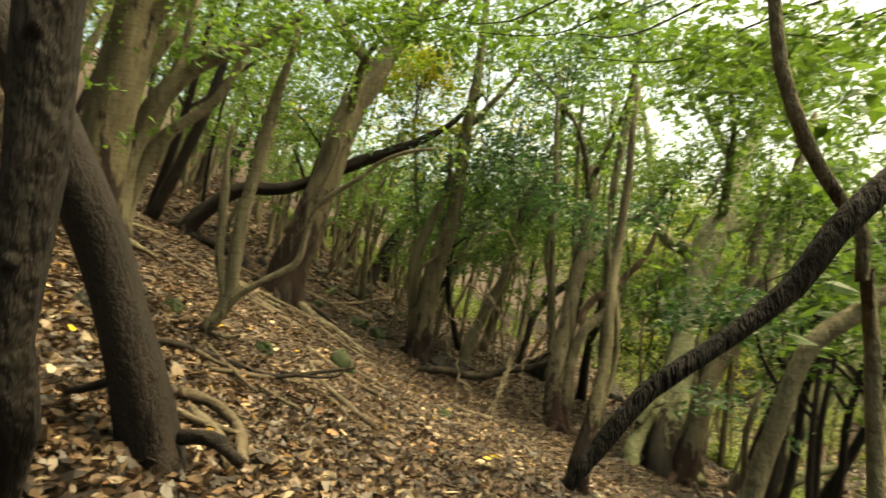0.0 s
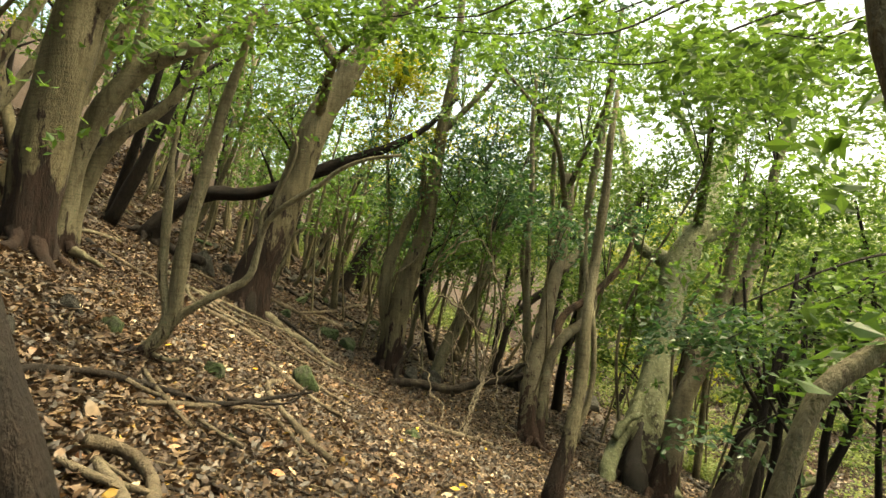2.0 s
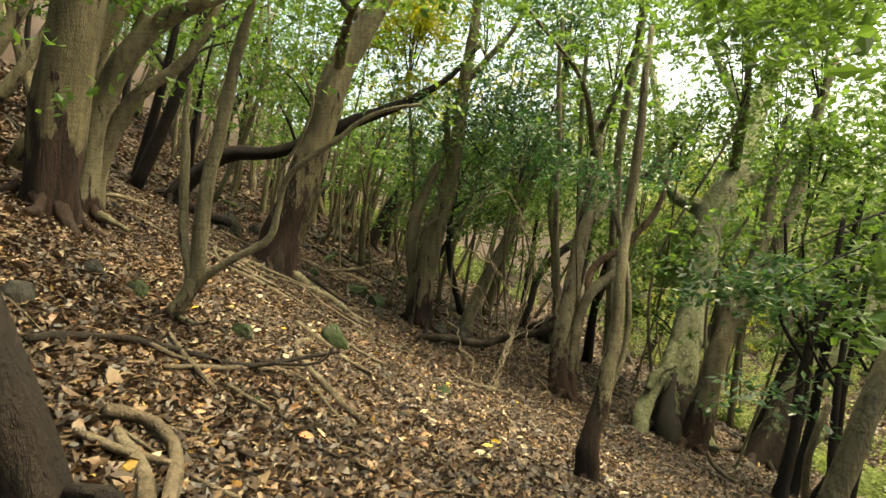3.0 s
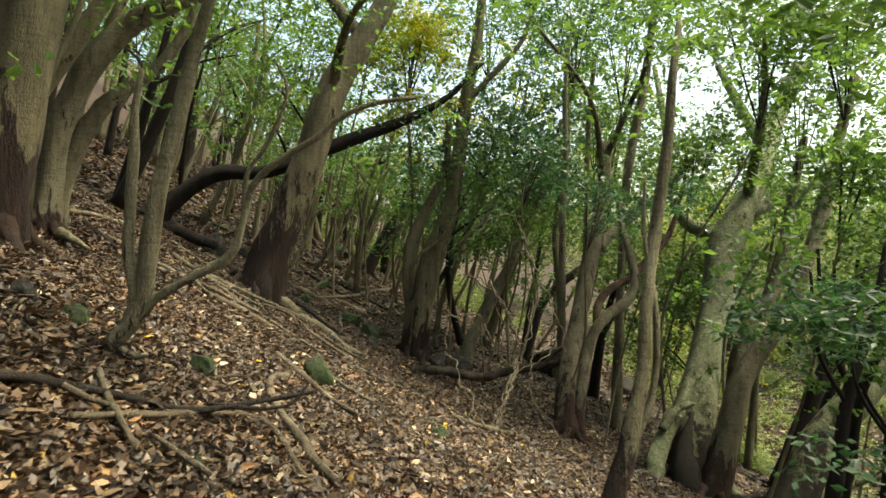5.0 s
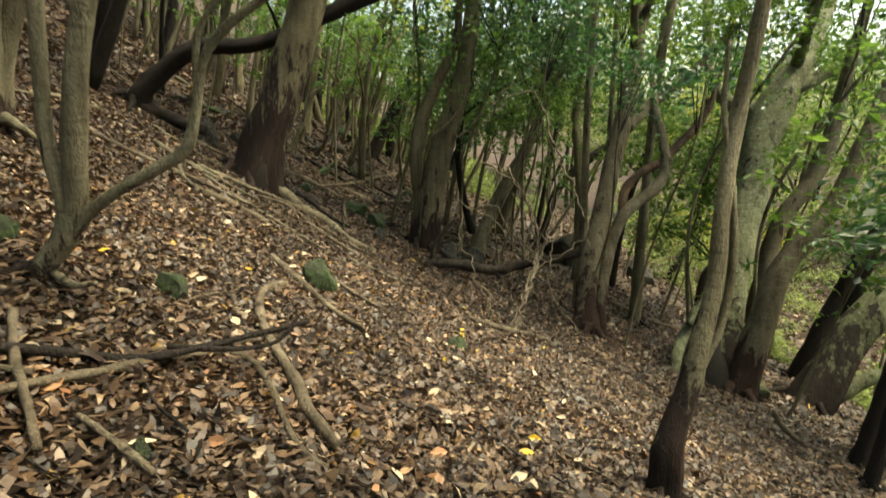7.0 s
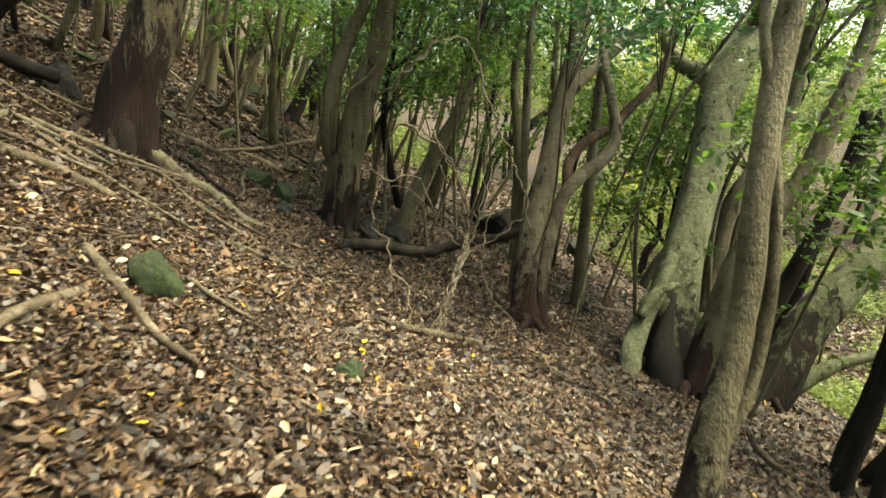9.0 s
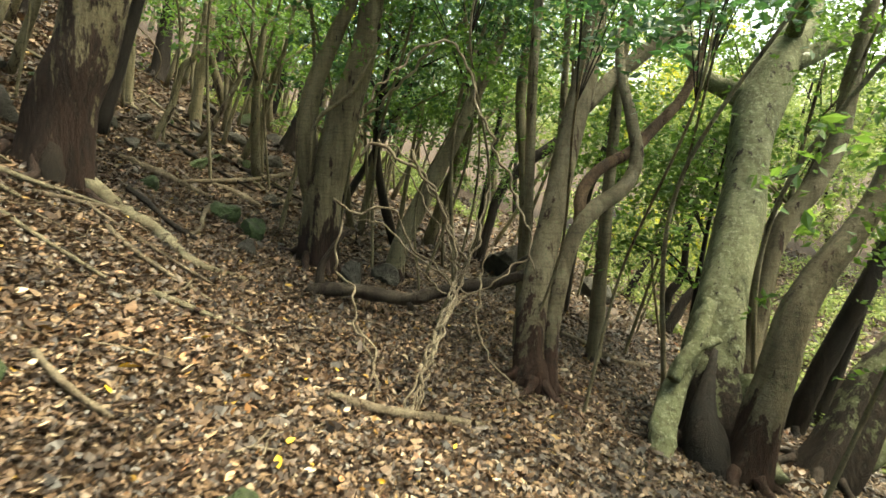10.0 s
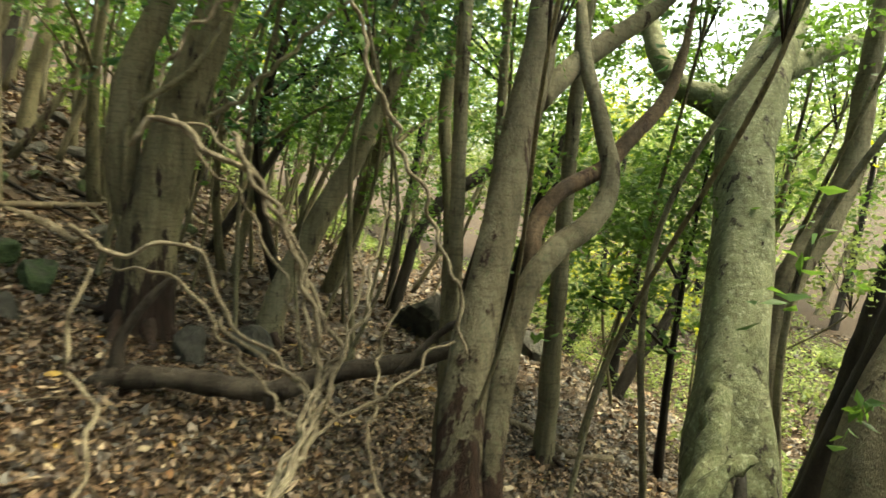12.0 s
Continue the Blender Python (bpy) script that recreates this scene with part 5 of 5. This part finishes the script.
# ---- forest behind: many thin trees on the slope ----
def wild_tree(x, y, rng, material, leaf, count, tall, slim=1.0):
    z = ground_z(x, y)
    lean = rng.uniform(0.05, 0.35)
    r = rng.uniform(0.05, 0.15) * slim
    bend = rng.uniform(-1.1, 1.1, 2)
    rows = []
    for k in range(6):
        s = k / 5
        rows.append((x + tall * (lean * s + 0.12 * bend[0] * math.sin(3 * s)), y + tall * 0.1 * bend[1] * math.sin(2.5 * s), z - 0.1 + tall * s * 0.9, r * (1.25 - s)))
    origin = Vector(rows[0][:3])
    far = y > 27 or y < -3 or x > 13 or x < -13
    pre = "far_" if far else ""
    origin = Vector((0, 0, 0)) if far else origin
    top = None if far else empty_at("tree", origin, "thin forest tree rising from the leafy slope", "tree", "forest trees")
    limb(pre + "trunk", rows, material, top, origin, 7, 0.4, 0.12)
    clumps = []
    for k in range(4):
        a = rng.uniform(0, 6.28)
        s = rng.uniform(0.45, 0.85)
        i = int(s * 5)
        bx, by, bz, br = rows[i]
        reach = tall * rng.uniform(0.16, 0.3)
        end = (bx + reach * math.cos(a), by + reach * math.sin(a), bz + tall * 0.16, 0.012)
        limb(pre + "limb", [(bx, by, bz, br * 0.6), ((bx + end[0]) / 2, (by + end[1]) / 2, bz + tall * 0.1, br * 0.4), end], material, top, origin, 5, 0.3, 0.1)
        clumps.append((*end[:3], tall * 0.17))
    clumps.append((*rows[-1][:3], tall * 0.2))
    clumps.append((*rows[-2][:3], tall * 0.22))
    leaves(pre + "crown", clumps, count, 0.12 + 0.004 * max(0, y - 12), leaf, top, origin, rng)
    return top


rng = np.random.default_rng(5)
placed = []
tries = 0
while len(placed) < 190 and tries < 6000:
    tries += 1
    x, y = rng.uniform(-22, 24), rng.uniform(-10, 46)
    if y > 2 and abs(x - 0.04 * y) < 3.2 and y < 17:
        continue
    if -4.5 < x < 7 and y < 16:
        continue
    if -9 < x < 1.5 and 15 < y < 24 and rng.random() < 0.6:
        continue
    if 3.5 < x < 13 and 12 < y < 20 and rng.random() < 0.7:
        continue
    if 5 < x < 17 and 16 < y < 33:
        continue
    gap = 1.5 if y < 30 else 2.0
    if any((x - a) ** 2 + (y - b) ** 2 < gap * gap for a, b in placed):
        continue
    placed.append((x, y))
    down = x > 3
    leaf = LEAF_YELLOW if rng.random() < 0.08 else LEAF_DARK if rng.random() < 0.2 and not down else LEAF_LIME_LIT if rng.random() < (0.7 if down and y > 20 else 0.08) else LEAF_GREEN
    wild_tree(x, y, rng, (BARK_TAN, BARK_DARK, BARK_PALE)[int(rng.integers(0, 3))], leaf, 550 if x < 2 and y > 9 else 2600 if y > 20 else 1900, rng.uniform(5.0, 10.0) + (2.0 if x > 3.5 and y > 20 else 0.0))

# tall unseen trees added around the start; their crowns close over the path to shade it
for x, y in ((-4.5, 1.0), (-3.6, -2.2), (-6.2, 4.0), (-7.6, 8.0), (-5.4, 6.2), (-4.9, 3.6), (3.9, -1.0), (4.6, 2.4), (0.6, -3.6), (-1.5, -5.0), (-7.2, 0.6), (6.6, 0.2), (2.4, -2.6), (-2.4, -3.8)):
    wild_tree(x, y, rng, BARK_DARK if x > 0 else BARK_TAN, LEAF_GREEN, 4200, rng.uniform(7.5, 9.5))

# leafy trees further down, behind the leaning trunks
for x, y in ((6.4, 7.0), (7.6, 9.4), (9.6, 7.6), (10.8, 10.2), (5.6, 9.2)):
    wild_tree(x, y, rng, BARK_DARK, LEAF_GREEN, 3600, rng.uniform(6.0, 8.5))

# thin bare poles on the far slope
for k in range(75):
    x, y = rng.uniform(-11, 2.0), rng.uniform(17.5, 36)
    wild_tree(x, y, rng, (BARK_TAN, BARK_PALE, BARK_TWIN)[k % 3], LEAF_GREEN, 260, rng.uniform(3.5, 6.5), 0.5)

# more stems up the slope beside the old trees
for k in range(34):
    x, y = rng.uniform(-17, -6), rng.uniform(2.5, 17)
    wild_tree(x, y, rng, (BARK_TAN, BARK_PALE, BARK_DARK)[k % 3], LEAF_GREEN, 350, rng.uniform(4.5, 8.0), 0.8)

# the dark evergreen in the middle distance and the yellow one behind it
for x, y, tall, leaf in ((0.9, 18.2, 6.0, LEAF_DARK), (-0.6, 19.5, 9.5, LEAF_YELLOW),
                         (-4.2, 16.0, 6.5, LEAF_GREEN), (4.4, 17.5, 5.0, LEAF_GREEN), (6.0, 15.0, 5.0, LEAF_GREEN)):
    wild_tree(x, y, np.random.default_rng(int(x * 100 + 900)), BARK_DARK, leaf, 2600, tall)

for material, (v, f, d) in FAR.items():
    woods = mesh_object("distant_woodland", v, f, material, smooth=False)
    woods.data.attributes.new("decay", "FLOAT", "POINT").data.foreach_set("value", d)
    tagged(woods, "far woodland of thin stems and green leaves", "woodland", kind="stuff")

# ---- undergrowth in the clearing and high on the far slope ----
def undergrowth(label, n, x0, x1, y0, y1, size, tall, material, seed):
    rng = np.random.default_rng(seed)
    cx, cy = rng.uniform(x0, x1, n), rng.uniform(y0, y1, n)
    wide, high = rng.uniform(0.35, 0.9, n), rng.uniform(0.4, 1.0, n) * tall
    each = rng.integers(0, n, n * 230)
    d, a, h = np.sqrt(rng.random(len(each))), rng.uniform(0, 6.283, len(each)), rng.random(len(each))
    x, y = cx[each] + wide[each] * d * np.cos(a), cy[each] + wide[each] * d * np.sin(a)
    z = np.array([ground_z(p, q) for p, q in zip(x, y)]) + 0.04 + high[each] * h * (1 - 0.6 * d)
    v, f = leaf_mesh(np.stack([x, y, z], 1), size, rng, 0.55)
    ob = mesh_object("undergrowth", v.tolist(), f.tolist(), material, None, smooth=False)
    tagged(ob, label, "undergrowth", kind="stuff")


undergrowth("low pale green undergrowth in the bright clearing", 95, 7.5, 19.0, 15.0, 36.0, 0.13, 1.1, LEAF_LIME_LIT, 31)
undergrowth("low pale green undergrowth in the bright clearing", 40, 9.5, 16.0, 8.0, 16.0, 0.11, 0.8, LEAF_LIME_LIT, 32)
# pale leaves added over the dark soil to make the far slope look lit
undergrowth("low pale brush added to brighten the far slope", 70, -8.0, 5.0, 27.0, 42.0, 0.16, 1.3, LEAF_LIME_LIT, 33)

# ---- leaf litter ----
rng = np.random.default_rng(77)


def curled_leaves(centres, size, rng):
    """Vertices and faces of one dry, curled and folded leaf at each centre (n x 3)."""
    n = len(centres)
    a, tilt, roll = rng.uniform(0, 6.283, n), rng.normal(0, 0.38, n), rng.normal(0, 0.5, n)
    u = np.stack([np.cos(a) * np.cos(tilt), np.sin(a) * np.cos(tilt), np.sin(tilt)], 1)
    w = np.stack([-np.sin(a), np.cos(a), np.zeros(n)], 1)
    k = np.cross(u, w)
    w, k = w * np.cos(roll)[:, None] + k * np.sin(roll)[:, None], k * np.cos(roll)[:, None] - w * np.sin(roll)[:, None]
    ln = (size * np.exp(rng.normal(0, 0.32, n)))[:, None]
    wd = ln * rng.uniform(0.12, 0.25, n)[:, None]
    curl, fold = ln * rng.normal(0.06, 0.16, n)[:, None], ln * rng.normal(0.05, 0.09, n)[:, None]
    rows = []
    for t, width in ((-0.5, 0.0), (-0.16, 1.0), (0.22, 0.8), (0.5, 0.0)):
        mid = centres + u * ln * t + k * curl * (4 * t * t)
        rows += [mid] if width == 0 else [mid + w * wd * width + k * fold, mid - w * wd * width + k * fold]
    v = np.stack(rows, 1).reshape(-1, 3)
    i = np.arange(n)[:, None] * 6
    f = np.concatenate([i + np.array([q]) for q in ((0, 2, 1), (1, 2, 4), (1, 4, 3), (3, 4, 5))], 1).reshape(-1, 3)
    return v, f


def litter(name, n, x0, x1, y0, y1, size):
    x, y = rng.uniform(x0, x1, n), rng.uniform(y0, y1, n)
    z = np.array([bumpy_z(a, b) for a, b in zip(x, y)]) + rng.uniform(0.006, 0.035, n)
    v, f = curled_leaves(np.stack([x, y, z], 1), size, rng)
    v[:, 2] = np.maximum(v[:, 2], np.repeat(z - 0.014, 6))
    ob = mesh_object(name, v.tolist(), f.tolist(), LITTER, None, smooth=False)
    return tagged(ob, "thick layer of dry brown fallen leaves", "leaf litter", kind="stuff")


litter("leaf_litter", 135000, -4.5, 4.0, 1.0, 9.0, 0.06)
litter("leaf_litter", 95000, -7.0, 5.5, 9.0, 17.0, 0.075)
litter("leaf_litter", 45000, -14.0, 9.0, 17.0, 34.0, 0.15)
litter("leaf_litter", 14000, -12.0, -4.5, 1.0, 9.0, 0.11)
litter("leaf_litter", 16000, -15.0, -7.0, 9.0, 17.0, 0.13)
litter("leaf_litter", 24000, -9.0, 6.0, -8.0, 1.0, 0.09)
litter("leaf_litter", 16000, 4.0, 10.0, 1.0, 9.0, 0.1)
litter("leaf_litter", 14000, 5.5, 11.0, 9.0, 17.0, 0.1)

litter("leaf_litter", 18000, -26.0, -12.0, 0.0, 20.0, 0.2)
litter("leaf_litter", 22000, 9.0, 20.0, 9.0, 36.0, 0.16)

# loose twigs strewn over the leaves
for k in range(150):
    x, y, a, n = rng.uniform(-4.0, 2.8), rng.uniform(2.2, 13.0), rng.uniform(0, 6.28), rng.uniform(0.15, 0.55)
    rows = []
    for s in (-1, -0.3, 0.4, 1):
        px, py = x + n * s * math.cos(a) + rng.normal() * 0.03, y + n * s * math.sin(a) + rng.normal() * 0.03
        rows.append((px, py, bumpy_z(px, py) + 0.035, 0.004 + 0.006 * rng.random()))
    twig = limb("twig", rows, BARK_DEAD if k % 3 else BARK_DARK, None, Vector((0, 0, 0)), 5, 0.08, 0.15)
    tagged(twig, "thin dry twig lying on the fallen leaves", "twig", "strewn twigs")

# dead branches scattered over the upper slope
for k in range(90):
    x, y, a, n = rng.uniform(-9.0, -0.5), rng.uniform(9.5, 27.0), rng.normal(-0.5, 0.7), rng.uniform(0.4, 1.3)
    if abs(x + 3.4) < 0.8 and abs(y - 13) < 0.8:
        continue
    thick = rng.uniform(0.012, 0.04)
    rows = []
    for s in (-1, -0.4, 0.3, 1):
        px, py = x + n * s * math.cos(a) + rng.normal() * 0.07, y + n * s * math.sin(a) + rng.normal() * 0.07
        rows.append((px, py, bumpy_z(px, py) + thick + 0.015 + 0.05 * rng.random() * (s == 1), thick * (1.0 - 0.35 * s)))
    branch = limb("dead_branch", rows, BARK_DEAD if k % 5 < 2 else BARK_DARK if k % 5 == 2 else BARK_TWIN, None, Vector((0, 0, 0)), 6, 0.12, 0.2)
    tagged(branch, "dead branch lying among fallen leaves on the slope", "branch", "dead branches on the slope")

# flat stones showing through the leaves higher up
for k in range(34):
    x, y = rng.uniform(-6.5, -1.0), rng.uniform(14.5, 26.0)
    rock("flat dark stone among the leaves on the slope", ROCK_GREY if k % 3 else ROCK_MOSS, (x, y), rng.uniform(0.2, 0.55), rng.uniform(0.12, 0.26))

# single bright leaves lying on top
me = bpy.data.meshes.new("fallen_leaf")
me.from_pydata([(0, -0.5, 0), (0.2, -0.28, 0.05), (0.3, 0.02, 0.07), (0.16, 0.32, 0.04), (0, 0.5, 0.0), (-0.16, 0.32, 0.05), (-0.3, 0.02, 0.08), (-0.2, -0.28, 0.04), (0, 0, -0.01)], [],
               [(8, k, (k + 1) % 8) for k in range(8)])
me.materials.append(FALLEN_PALE)
me2 = me.copy()
me2.materials[0] = FALLEN_YELLOW
for k in range(230):
    x, y = rng.uniform(-3.2, 2.0), 2.0 + 8.5 * rng.random() ** 1.3
    yellow = rng.random() < 0.22
    ob = new("fallen_leaf", me2 if yellow else me)
    s = rng.uniform(0.05, 0.095)
    ob.location, ob.scale = (x, y, bumpy_z(x, y) + 0.045), (s, s * 1.2, s)
    ob.rotation_euler = (rng.uniform(-0.5, 0.5), 0.45 + rng.uniform(-0.5, 0.5), rng.uniform(0, 6.28))
    tagged(ob, "bright yellow fallen leaf on the litter" if yellow else "pale brown fallen leaf on the litter", "leaf", "fallen leaves")
